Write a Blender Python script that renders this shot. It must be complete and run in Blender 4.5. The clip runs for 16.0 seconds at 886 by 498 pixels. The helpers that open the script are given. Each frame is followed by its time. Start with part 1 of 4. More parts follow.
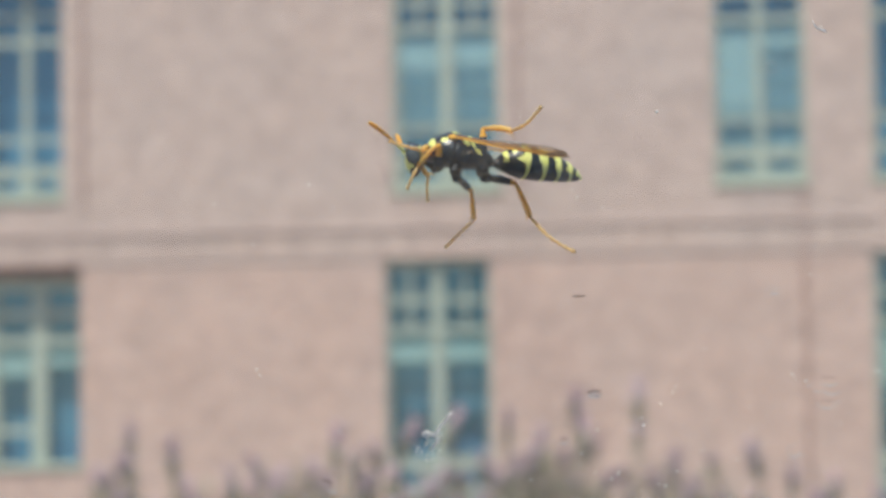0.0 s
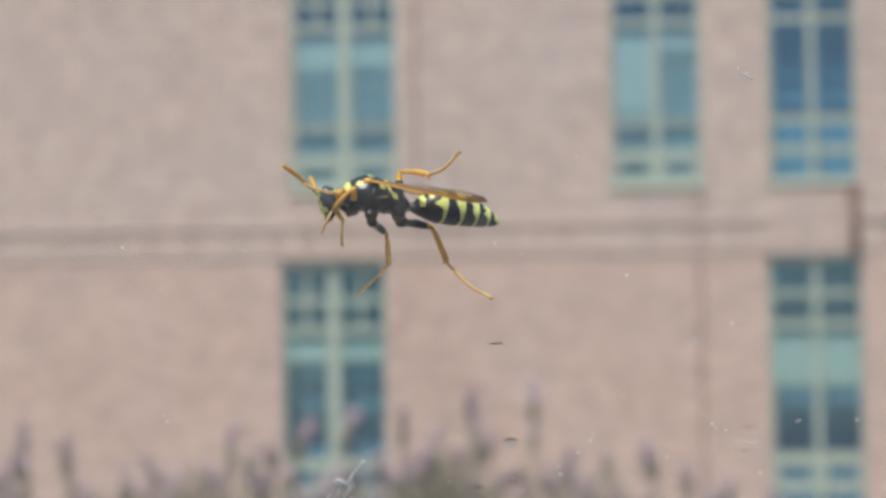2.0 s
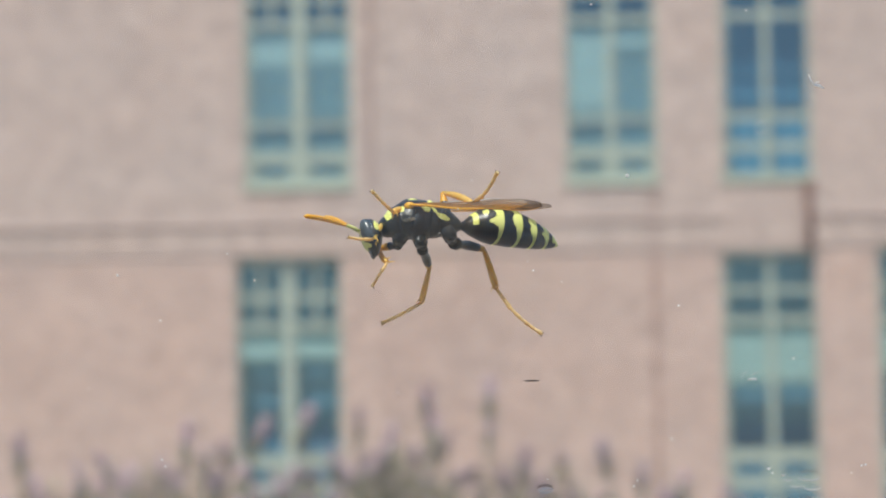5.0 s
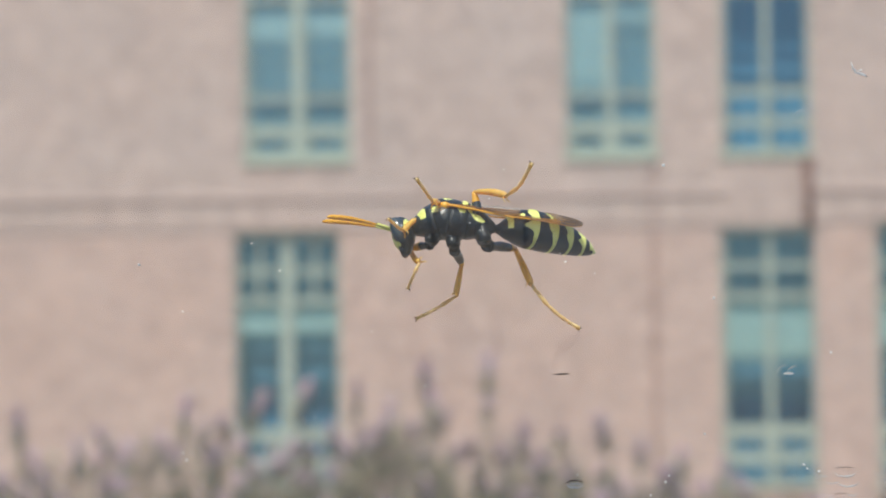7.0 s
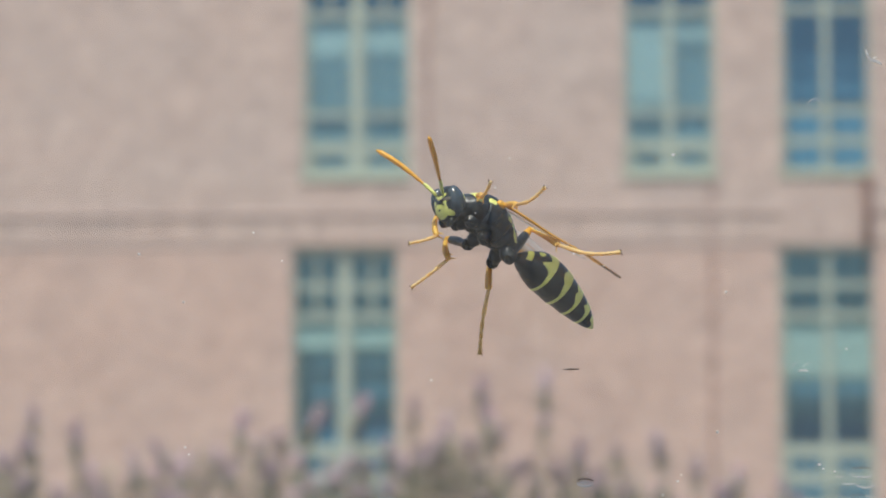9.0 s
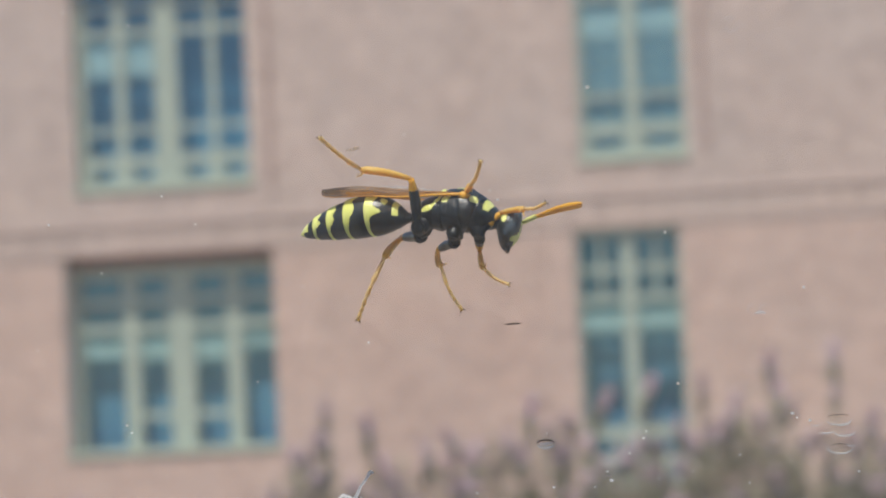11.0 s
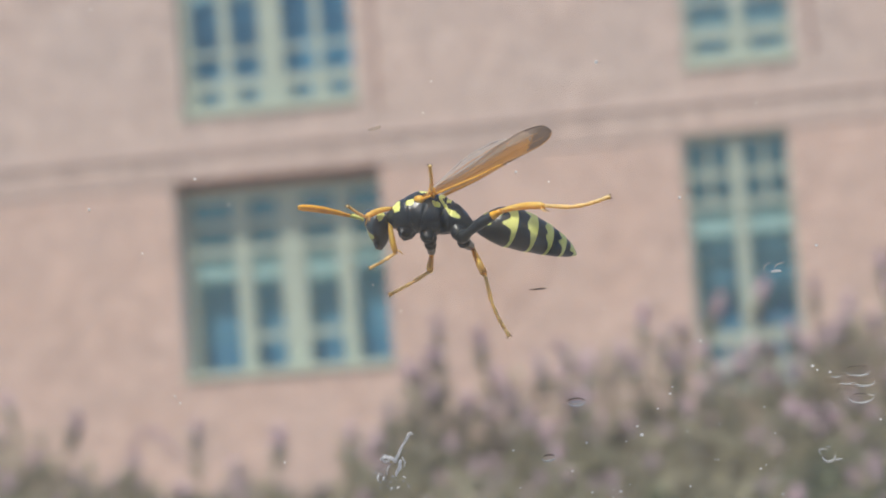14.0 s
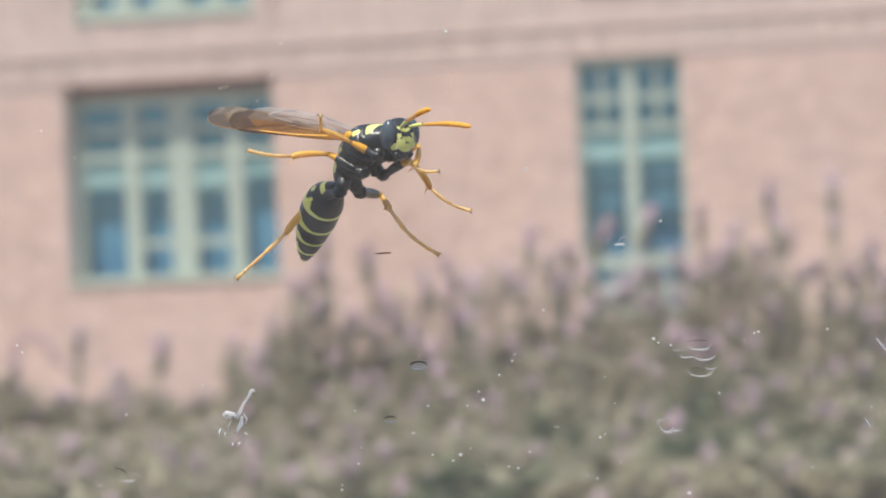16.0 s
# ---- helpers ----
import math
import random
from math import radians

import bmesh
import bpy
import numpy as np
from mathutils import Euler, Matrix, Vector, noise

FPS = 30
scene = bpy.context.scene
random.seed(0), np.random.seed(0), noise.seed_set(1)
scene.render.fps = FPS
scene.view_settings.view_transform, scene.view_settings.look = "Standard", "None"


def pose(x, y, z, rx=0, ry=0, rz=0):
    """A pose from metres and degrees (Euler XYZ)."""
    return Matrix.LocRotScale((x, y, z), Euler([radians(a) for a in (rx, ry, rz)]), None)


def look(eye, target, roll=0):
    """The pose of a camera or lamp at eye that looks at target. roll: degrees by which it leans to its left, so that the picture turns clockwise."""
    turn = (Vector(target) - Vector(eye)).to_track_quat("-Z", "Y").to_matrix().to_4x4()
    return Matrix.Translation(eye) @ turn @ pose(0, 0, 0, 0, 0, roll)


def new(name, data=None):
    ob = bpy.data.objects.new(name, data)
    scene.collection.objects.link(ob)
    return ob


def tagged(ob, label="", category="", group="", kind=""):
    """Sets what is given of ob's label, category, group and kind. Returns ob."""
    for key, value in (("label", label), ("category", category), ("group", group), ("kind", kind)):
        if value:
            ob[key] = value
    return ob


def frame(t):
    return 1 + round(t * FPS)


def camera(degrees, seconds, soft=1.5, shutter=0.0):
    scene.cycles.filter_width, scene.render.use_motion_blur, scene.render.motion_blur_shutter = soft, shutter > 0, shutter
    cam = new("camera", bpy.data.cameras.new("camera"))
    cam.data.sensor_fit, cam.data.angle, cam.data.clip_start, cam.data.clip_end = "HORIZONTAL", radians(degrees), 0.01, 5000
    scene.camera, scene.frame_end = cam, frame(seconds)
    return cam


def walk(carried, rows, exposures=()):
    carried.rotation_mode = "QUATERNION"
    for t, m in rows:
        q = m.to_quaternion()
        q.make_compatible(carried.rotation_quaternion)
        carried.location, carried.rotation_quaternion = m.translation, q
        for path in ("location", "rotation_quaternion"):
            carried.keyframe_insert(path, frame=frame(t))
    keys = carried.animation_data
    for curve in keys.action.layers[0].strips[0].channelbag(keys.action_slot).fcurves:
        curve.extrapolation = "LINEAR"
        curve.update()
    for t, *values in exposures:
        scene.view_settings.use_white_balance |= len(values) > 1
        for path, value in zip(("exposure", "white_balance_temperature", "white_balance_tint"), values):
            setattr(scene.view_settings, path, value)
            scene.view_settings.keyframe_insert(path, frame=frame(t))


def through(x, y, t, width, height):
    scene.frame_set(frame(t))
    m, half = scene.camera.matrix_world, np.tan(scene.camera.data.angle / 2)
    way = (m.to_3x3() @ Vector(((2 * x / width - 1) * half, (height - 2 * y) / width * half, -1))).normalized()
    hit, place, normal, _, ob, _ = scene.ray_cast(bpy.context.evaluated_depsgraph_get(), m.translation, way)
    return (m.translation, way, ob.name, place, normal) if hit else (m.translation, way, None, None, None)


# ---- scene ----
# A wasp walks on the outside of a raked glass pane; sage shrubs and a brick building stand beyond.
from mathutils import Quaternion

cam = camera(19.762, 16.0, soft=1.8)
cam.data.dof.use_dof = True
cam.data.dof.focus_distance = 0.186
cam.data.dof.aperture_fstop = 70.0
walk(cam, [
    (0, pose(0.01699, -0.22288, 1.23436, 94.063, 0.905, 5.527)),
    (0.5, pose(0.01604, -0.21946, 1.23535, 93.426, 1.021, 4.790)),
    (1, pose(0.01199, -0.22913, 1.23594, 92.876, 1.026, 4.261)),
    (1.5, pose(0.01298, -0.21361, 1.23895, 93.542, 0.890, 3.724)),
    (2, pose(0.01501, -0.21784, 1.23866, 94.042, 0.688, 3.176)),
    (2.5, pose(0.01527, -0.22015, 1.23916, 94.170, 1.120, 2.674)),
    (2.8, pose(0.01270, -0.19895, 1.24058, 94.197, 0.884, 2.408)),
    (3, pose(0.01051, -0.19847, 1.24048, 94.151, 0.816, 2.244)),
    (3.2, pose(0.01150, -0.19791, 1.24174, 94.057, 0.780, 2.149)),
    (5.3, pose(0.00586, -0.19609, 1.24265, 93.906, 0.789, 2.154)),
    (5.5, pose(0.00358, -0.19550, 1.24188, 93.755, 0.634, 2.093)),
    (6, pose(0.00435, -0.19296, 1.24472, 93.571, 0.525, 1.977)),
    (6.5, pose(0.00396, -0.19234, 1.24333, 93.354, 0.510, 2.004)),
    (7, pose(0.00545, -0.19199, 1.24418, 93.378, 0.578, 2.106)),
    (7.5, pose(0.00002, -0.19309, 1.24420, 93.237, 0.419, 2.272)),
    (8, pose(0.00283, -0.19626, 1.24131, 93.089, 0.321, 2.193)),
    (10.3, pose(0.02286, -0.17403, 1.24427, 94.763, -0.151, 6.190)),
    (10.5, pose(0.02653, -0.17394, 1.24253, 94.591, 0.043, 6.674)),
    (11, pose(0.03321, -0.17375, 1.24042, 93.551, 2.728, 9.957)),
    (11.5, pose(0.03344, -0.17364, 1.23912, 92.716, 3.686, 12.470)),
    (12, pose(0.03933, -0.17386, 1.24227, 92.721, 4.877, 13.991)),
    (12.5, pose(0.04041, -0.17386, 1.24248, 92.960, 5.543, 15.097)),
    (13, pose(0.03867, -0.17781, 1.24389, 92.891, 5.673, 14.989)),
    (13.5, pose(0.03825, -0.17923, 1.24374, 92.380, 5.326, 13.779)),
    (14, pose(0.04057, -0.17915, 1.24385, 91.742, 4.613, 12.506)),
    (14.5, pose(0.03765, -0.17909, 1.24309, 90.188, 3.587, 11.719)),
    (15, pose(0.03439, -0.18061, 1.24519, 89.602, 2.819, 11.013)),
    (15.5, pose(0.03771, -0.18007, 1.24678, 89.470, 2.478, 10.568)),
    (16, pose(0.04383, -0.17844, 1.24711, 89.689, 2.610, 9.972)),
], exposures=[(0.0, 0.28, 6410, 9), (1.5, 0.26, 6410, 9), (2.0, 0.20, 6400, 9), (3.0, 0.18, 6380, 8), (5.5, 0.30, 6350, 8), (8.0, 0.31, 6400, 8), (10.3, 0.07, 6500, 10), (10.8, 0.09, 6500, 11), (11.5, 0.25, 6530, 12),
               (12.5, 0.31, 6550, 13), (13.5, 0.32, 6550, 12), (14.0, 0.31, 6530, 11), (14.5, 0.48, 6520, 13), (15.0, 0.54, 6510, 13), (16.0, 0.54, 6500, 13)])

# ---- world and sun ----
SUN = Vector((-0.10, -0.50, 1.0)).normalized()
world = bpy.data.worlds.new("sky")
scene.world = world
world.use_nodes = True
wn = world.node_tree
sky = wn.nodes.new("ShaderNodeTexSky")
sky.sky_type = "NISHITA"
sky.sun_disc = False
sky.sun_elevation = math.asin(SUN.z)
sky.sun_rotation = math.atan2(SUN.x, SUN.y)
sky.air_density, sky.dust_density, sky.ozone_density = 1.0, 0.7, 2.0
wn.links.new(sky.outputs[0], wn.nodes["Background"].inputs[0])
wn.nodes["Background"].inputs[1].default_value = 0.13
sun = new("sun", bpy.data.lights.new("sun", "SUN"))
sun.data.energy, sun.data.angle, sun.data.color = 4.0, radians(3), (1.0, 0.94, 0.84)
sun.matrix_world = look(SUN * 50, (0, 0, 0))

# ---- materials ----


def nodes(name):
    mat = bpy.data.materials.new(name)
    mat.use_nodes = True
    return mat, mat.node_tree, mat.node_tree.nodes["Principled BSDF"]


def surface(name, a, b, rough=0.6, scale=20.0, fine=120.0, bump=0.15, metal=0.0, dist=0.002, per=None, spread=0.25, through=0.0, deep=1.0):
    """Two mixed colours at a coarse and a fine scale, with relief. per: 'object' or 'island' varies the brightness piece by piece.
    through: the share of light that passes, its colour deepened by the power deep."""
    mat, nt, bsdf = nodes(name)
    co = nt.nodes.new("ShaderNodeTexCoord")
    n1 = nt.nodes.new("ShaderNodeTexNoise")
    n1.inputs["Scale"].default_value, n1.inputs["Detail"].default_value = scale, 5
    n2 = nt.nodes.new("ShaderNodeTexNoise")
    n2.inputs["Scale"].default_value, n2.inputs["Detail"].default_value = fine, 3
    for n in (n1, n2):
        nt.links.new(co.outputs["Object"], n.inputs["Vector"])
    add = nt.nodes.new("ShaderNodeMath")
    add.operation = "MULTIPLY_ADD"
    add.inputs[1].default_value = 0.5
    nt.links.new(n2.outputs["Fac"], add.inputs[0])
    half = nt.nodes.new("ShaderNodeMath")
    half.operation = "MULTIPLY"
    half.inputs[1].default_value = 0.5
    nt.links.new(n1.outputs["Fac"], half.inputs[0])
    nt.links.new(half.outputs[0], add.inputs[2])
    ramp = nt.nodes.new("ShaderNodeValToRGB")
    ramp.color_ramp.elements[0].position, ramp.color_ramp.elements[1].position = 0.35, 0.65
    ramp.color_ramp.elements[0].color, ramp.color_ramp.elements[1].color = (*a, 1), (*b, 1)
    nt.links.new(add.outputs[0], ramp.inputs[0])
    colour = ramp.outputs[0]
    if per:
        info = nt.nodes.new("ShaderNodeObjectInfo" if per == "object" else "ShaderNodeNewGeometry")
        rng = nt.nodes.new("ShaderNodeMapRange")
        rng.inputs["To Min"].default_value, rng.inputs["To Max"].default_value = 1 - spread, 1 + spread
        nt.links.new(info.outputs["Random" if per == "object" else "Random Per Island"], rng.inputs["Value"])
        hsv = nt.nodes.new("ShaderNodeHueSaturation")
        nt.links.new(rng.outputs[0], hsv.inputs["Value"])
        nt.links.new(colour, hsv.inputs["Color"])
        colour = hsv.outputs[0]
    nt.links.new(colour, bsdf.inputs["Base Color"])
    bsdf.inputs["Roughness"].default_value, bsdf.inputs["Metallic"].default_value = rough, metal
    if bump:
        bp = nt.nodes.new("ShaderNodeBump")
        bp.inputs["Strength"].default_value, bp.inputs["Distance"].default_value = bump, dist
        nt.links.new(add.outputs[0], bp.inputs["Height"])
        nt.links.new(bp.outputs[0], bsdf.inputs["Normal"])
    if through:  # thin leaves let some light through
        lit, mix = nt.nodes.new("ShaderNodeBsdfTranslucent"), nt.nodes.new("ShaderNodeMixShader")
        gain = nt.nodes.new("ShaderNodeGamma")
        gain.inputs["Gamma"].default_value = deep
        nt.links.new(colour, gain.inputs["Color"])
        nt.links.new(gain.outputs[0], lit.inputs["Color"])
        mix.inputs[0].default_value = through
        nt.links.new(bsdf.outputs[0], mix.inputs[1])
        nt.links.new(lit.outputs[0], mix.inputs[2])
        nt.links.new(mix.outputs[0], nt.nodes["Material Output"].inputs["Surface"])
    return mat


def clear_glass(name, tint, gloss=0.06, rough=0.0, haze=0.0, mirror=(1, 1, 1)):
    """Thin glass: it lets the view through without bending it and mirrors more at grazing angles."""
    mat, nt, bsdf = nodes(name)
    nt.nodes.remove(bsdf)
    tr, gl, mix, fr = (nt.nodes.new("ShaderNode" + k) for k in ("BsdfTransparent", "BsdfGlossy", "MixShader", "Fresnel"))
    tr.inputs["Color"].default_value = (*tint, 1)
    gl.inputs["Roughness"].default_value = rough
    gl.inputs["Color"].default_value = (*mirror, 1)
    fr.inputs["IOR"].default_value = 1.0 + gloss * 8
    nt.links.new(fr.outputs[0], mix.inputs[0])
    nt.links.new(tr.outputs[0], mix.inputs[1])
    nt.links.new(gl.outputs[0], mix.inputs[2])
    out = mix
    if haze:  # a fine dust film, added as a haze veil that lifts the dark tones
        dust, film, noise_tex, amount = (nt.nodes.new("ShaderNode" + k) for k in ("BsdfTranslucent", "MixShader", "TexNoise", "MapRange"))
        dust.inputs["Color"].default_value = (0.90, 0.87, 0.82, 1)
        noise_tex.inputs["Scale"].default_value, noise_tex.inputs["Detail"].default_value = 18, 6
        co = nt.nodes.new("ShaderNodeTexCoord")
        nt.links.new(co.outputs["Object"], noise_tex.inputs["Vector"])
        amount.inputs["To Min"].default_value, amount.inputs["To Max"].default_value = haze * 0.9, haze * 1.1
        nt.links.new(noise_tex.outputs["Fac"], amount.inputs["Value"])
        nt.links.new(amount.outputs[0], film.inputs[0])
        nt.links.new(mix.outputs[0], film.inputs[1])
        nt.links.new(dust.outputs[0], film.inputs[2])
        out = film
    nt.links.new(out.outputs[0], nt.nodes["Material Output"].inputs["Surface"])
    return mat


def see_through(name, colour, clear, rough=0.35):
    """A thin membrane or film: part of the light passes straight through."""
    mat, nt, bsdf = nodes(name)
    n1 = nt.nodes.new("ShaderNodeTexNoise")
    n1.inputs["Scale"].default_value = 900
    co = nt.nodes.new("ShaderNodeTexCoord")
    nt.links.new(co.outputs["Object"], n1.inputs["Vector"])
    ramp = nt.nodes.new("ShaderNodeValToRGB")
    ramp.color_ramp.elements[0].color = (*[c * 0.75 for c in colour], 1)
    ramp.color_ramp.elements[1].color = (*[min(1, c * 1.2) for c in colour], 1)
    nt.links.new(n1.outputs["Fac"], ramp.inputs[0])
    nt.links.new(ramp.outputs[0], bsdf.inputs["Base Color"])
    bsdf.inputs["Roughness"].default_value = rough
    tr, mix = nt.nodes.new("ShaderNodeBsdfTransparent"), nt.nodes.new("ShaderNodeMixShader")
    lit, both = nt.nodes.new("ShaderNodeBsdfTranslucent"), nt.nodes.new("ShaderNodeMixShader")
    nt.links.new(ramp.outputs[0], lit.inputs["Color"])
    both.inputs[0].default_value = 0.72
    nt.links.new(bsdf.outputs[0], both.inputs[1])
    nt.links.new(lit.outputs[0], both.inputs[2])
    tr.inputs["Color"].default_value = (*[0.5 + 0.5 * c for c in colour], 1)
    mix.inputs[0].default_value = clear
    nt.links.new(both.outputs[0], mix.inputs[1])
    nt.links.new(tr.outputs[0], mix.inputs[2])
    nt.links.new(mix.outputs[0], nt.nodes["Material Output"].inputs["Surface"])
    return mat


BRICK = surface("brick", (0.470, 0.346, 0.290), (0.512, 0.352, 0.276), 0.85, 0.9, 60, 0.3, per="island", spread=0.16, dist=0.003)
BRICK_GREY = surface("greyish_brick", (0.452, 0.365, 0.322), (0.488, 0.366, 0.304), 0.85, 0.7, 60, 0.3, per="island", spread=0.16, dist=0.003)
BRICK_PIECE = surface("brick_piece", (0.470, 0.346, 0.290), (0.512, 0.352, 0.276), 0.85, 0.9, 60, 0.3, per="object", spread=0.16, dist=0.003)
MORTAR = surface("mortar", (0.50, 0.43, 0.38), (0.62, 0.54, 0.48), 0.9, 2.0, 80, 0.2)
STONE_TRIM = surface("ledge_brick", (0.43, 0.32, 0.27), (0.53, 0.41, 0.35), 0.85, 2.0, 40, 0.3)
FRAME = surface("sage_paint", (0.285, 0.335, 0.275), (0.345, 0.395, 0.325), 0.45, 1.2, 30, 0.05)
SILL = surface("sill_paint", (0.33, 0.37, 0.29), (0.40, 0.44, 0.345), 0.55, 1.5, 30, 0.05)
# the mirror tint colours the pale reflected sky blue
PANE = clear_glass("window_glass", (0.71, 0.83, 0.835), 0.095, mirror=(0.46, 0.72, 0.88))
BLIND = surface("roller_blind", (0.58, 0.57, 0.52), (0.66, 0.65, 0.60), 0.8, 1.5, 60, 0.05)
SLAT = surface("blind_slat", (0.56, 0.58, 0.52), (0.64, 0.66, 0.60), 0.6, 3, 40, 0.03)
# this blue stands in for the sky reflected in the panes
ROOM = surface("sky_blue_backing", (0.118, 0.285, 0.465), (0.152, 0.34, 0.535), 0.9, 0.6, 8, 0.0)
# brown for strips that stand in for shade on the facade
SHADE_BROWN = surface("rust_brown_shade", (0.16, 0.085, 0.065), (0.24, 0.13, 0.10), 0.7, 4, 40, 0.1)
LINTEL_STONE = surface("pale_lintel_stone", (0.70, 0.72, 0.66), (0.80, 0.81, 0.75), 0.8, 2, 30, 0.1)
COPING = surface("coping_stone", (0.42, 0.38, 0.33), (0.52, 0.48, 0.42), 0.8, 2, 30, 0.2)
SOIL = surface("soil_and_mulch", (0.24, 0.19, 0.145), (0.36, 0.29, 0.23), 0.95, 0.6, 14, 0.6, dist=0.02)
LEAF = surface("sage_leaf", (0.335, 0.315, 0.205), (0.56, 0.515, 0.36), 0.75, 6, 60, 0.1, per="island", spread=0.28, through=0.5)
LEAF_GREEN = surface("green_sage_leaf", (0.13, 0.16, 0.085), (0.26, 0.285, 0.165), 0.75, 6, 60, 0.1, per="island", spread=0.28, through=0.4)
STEM = surface("sage_stem", (0.24, 0.20, 0.16), (0.34, 0.29, 0.23), 0.8, 12, 90, 0.1)
PETAL = surface("purple_calyx", (0.41, 0.26, 0.31), (0.58, 0.43, 0.45), 0.8, 15, 160, 0.1, per="object", spread=0.35, through=0.3)
BRACT = surface("green_bract", (0.24, 0.23, 0.16), (0.40, 0.37, 0.27), 0.8, 15, 160, 0.1, per="object", spread=0.3, through=0.3)
PETAL_PALE = surface("pale_petal", (0.49, 0.37, 0.41), (0.63, 0.50, 0.53), 0.7, 15, 160, 0.1, per="object", spread=0.25)
CABIN = surface("dark_cabin_lining", (0.030, 0.030, 0.032), (0.05, 0.05, 0.052), 0.9, 8, 200, 0.1)
SCREEN = clear_glass("screen_glass", (0.98, 0.99, 0.985), 0.055)
SCREEN_FILM = clear_glass("hazy_outer_face", (0.99, 0.99, 0.99), 0.0005, haze=0.082)
BLACK = surface("black_chitin", (0.006, 0.009, 0.011), (0.016, 0.023, 0.026), 0.36, 500, 3000, 0.5, dist=0.00014)
YELLOW = surface("yellow_chitin", (0.60, 0.63, 0.13), (0.72, 0.74, 0.27), 0.38, 300, 2500, 0.08, dist=0.0001)
ORANGE = surface("orange_chitin", (0.74, 0.35, 0.02), (0.88, 0.51, 0.045), 0.4, 300, 2500, 0.08, dist=0.0001, through=0.3)
AMBER = surface("amber_yellow_chitin", (0.90, 0.62, 0.10), (0.95, 0.74, 0.23), 0.36, 300, 2500, 0.08, dist=0.0001, through=0.5, deep=2.1)
PALE_AMBER = surface("pale_yellow_chitin", (0.92, 0.70, 0.28), (0.96, 0.81, 0.44), 0.42, 300, 2500, 0.08, dist=0.0001, through=0.5, deep=2.0)
CLAW = surface("dark_claw", (0.05, 0.025, 0.012), (0.09, 0.045, 0.02), 0.4, 300, 2500, 0.05, dist=0.0001)
EYE = surface("dark_eye", (0.030, 0.045, 0.055), (0.062, 0.086, 0.105), 0.24, 200, 4000, 0.06, dist=0.00005)
WING = see_through("amber_wing", (0.62, 0.36, 0.11), 0.20)
WING_MID = see_through("brownish_wing_membrane", (0.60, 0.47, 0.33), 0.52)
VEIN = surface("brown_wing_vein", (0.36, 0.16, 0.03), (0.50, 0.24, 0.05), 0.45, 300, 2500, 0.05, dist=0.0001, through=0.3)
WING_TIP = see_through("smoky_wing_tip", (0.27, 0.19, 0.13), 0.30)
WING_CLEAR = see_through("clear_hind_wing", (0.82, 0.79, 0.75), 0.66)
DROPPING = see_through("dried_dropping", (0.96, 0.95, 0.93), 0.02, 0.6)
DARK_MARK = surface("dark_scratch", (0.09, 0.065, 0.055), (0.15, 0.11, 0.09), 0.6, 500, 3000, 0.1, dist=0.0001)
PALE_MARK = see_through("pale_water_mark", (0.93, 0.93, 0.90), 0.55, 0.5)
DUST = see_through("pale_dust", (0.94, 0.93, 0.90), 0.04, 0.8)
FLECK = see_through("tan_fleck", (0.82, 0.72, 0.56), 0.7, 0.7)

# ---- mesh helpers ----


def link(name, bm, material, parent=None, label=""):
    me = bpy.data.meshes.new(name)
    bm.to_mesh(me)
    bm.free()
    for m in material if isinstance(material, (list, tuple)) else (material,):
        me.materials.append(m)
    ob = new(name, me)
    if parent:
        ob.parent = parent
    return tagged(ob, label) if label else ob


def part(name, bm, material, parent, label=""):
    return link(name, bm, material, parent, label)


def box(bm, x0, x1, y0, y1, z0, z1, mat=0):
    vs = [bm.verts.new(p) for p in ((x0, y0, z0), (x1, y0, z0), (x1, y1, z0), (x0, y1, z0), (x0, y0, z1), (x1, y0, z1), (x1, y1, z1), (x0, y1, z1))]
    for f in ((0, 3, 2, 1), (4, 5, 6, 7), (0, 1, 5, 4), (1, 2, 6, 5), (2, 3, 7, 6), (3, 0, 4, 7)):
        bm.faces.new([vs[i] for i in f]).material_index = mat
    return vs


def lathe(bm, rings, around=16, pick=None, cap=True, smooth=True):
    """A skin over rings (x, radius in y, radius in z, centre y, centre z). pick(ring, angle) gives the material slot."""
    rows = []
    for x, ry, rz, cy, cz in rings:
        rows.append([bm.verts.new((x, cy + ry * math.cos(a), cz + rz * math.sin(a))) for a in (2 * math.pi * k / around for k in range(around))])
    for i in range(len(rows) - 1):
        for k in range(around):
            j = (k + 1) % around
            f = bm.faces.new((rows[i][k], rows[i + 1][k], rows[i + 1][j], rows[i][j]))
            f.smooth = smooth
            if pick:
                f.material_index = pick(i, 2 * math.pi * (k + 0.5) / around)
    if cap:
        for row, turn in ((rows[0], 1), (rows[-1], -1)):
            f = bm.faces.new(row[::turn])
            f.smooth = smooth
            if pick:
                f.material_index = pick(0 if turn == 1 else len(rows) - 2, 0)
    bmesh.ops.recalc_face_normals(bm, faces=bm.faces)
    return rows


def ball(bm, centre, radii, turn=None, u=14, v=10, mat=0):
    m = Matrix.LocRotScale(centre, turn, radii)
    new_verts = bmesh.ops.create_uvsphere(bm, u_segments=u, v_segments=v, radius=1, matrix=m)["verts"]
    for f in {f for v_ in new_verts for f in v_.link_faces}:
        f.smooth, f.material_index = True, mat


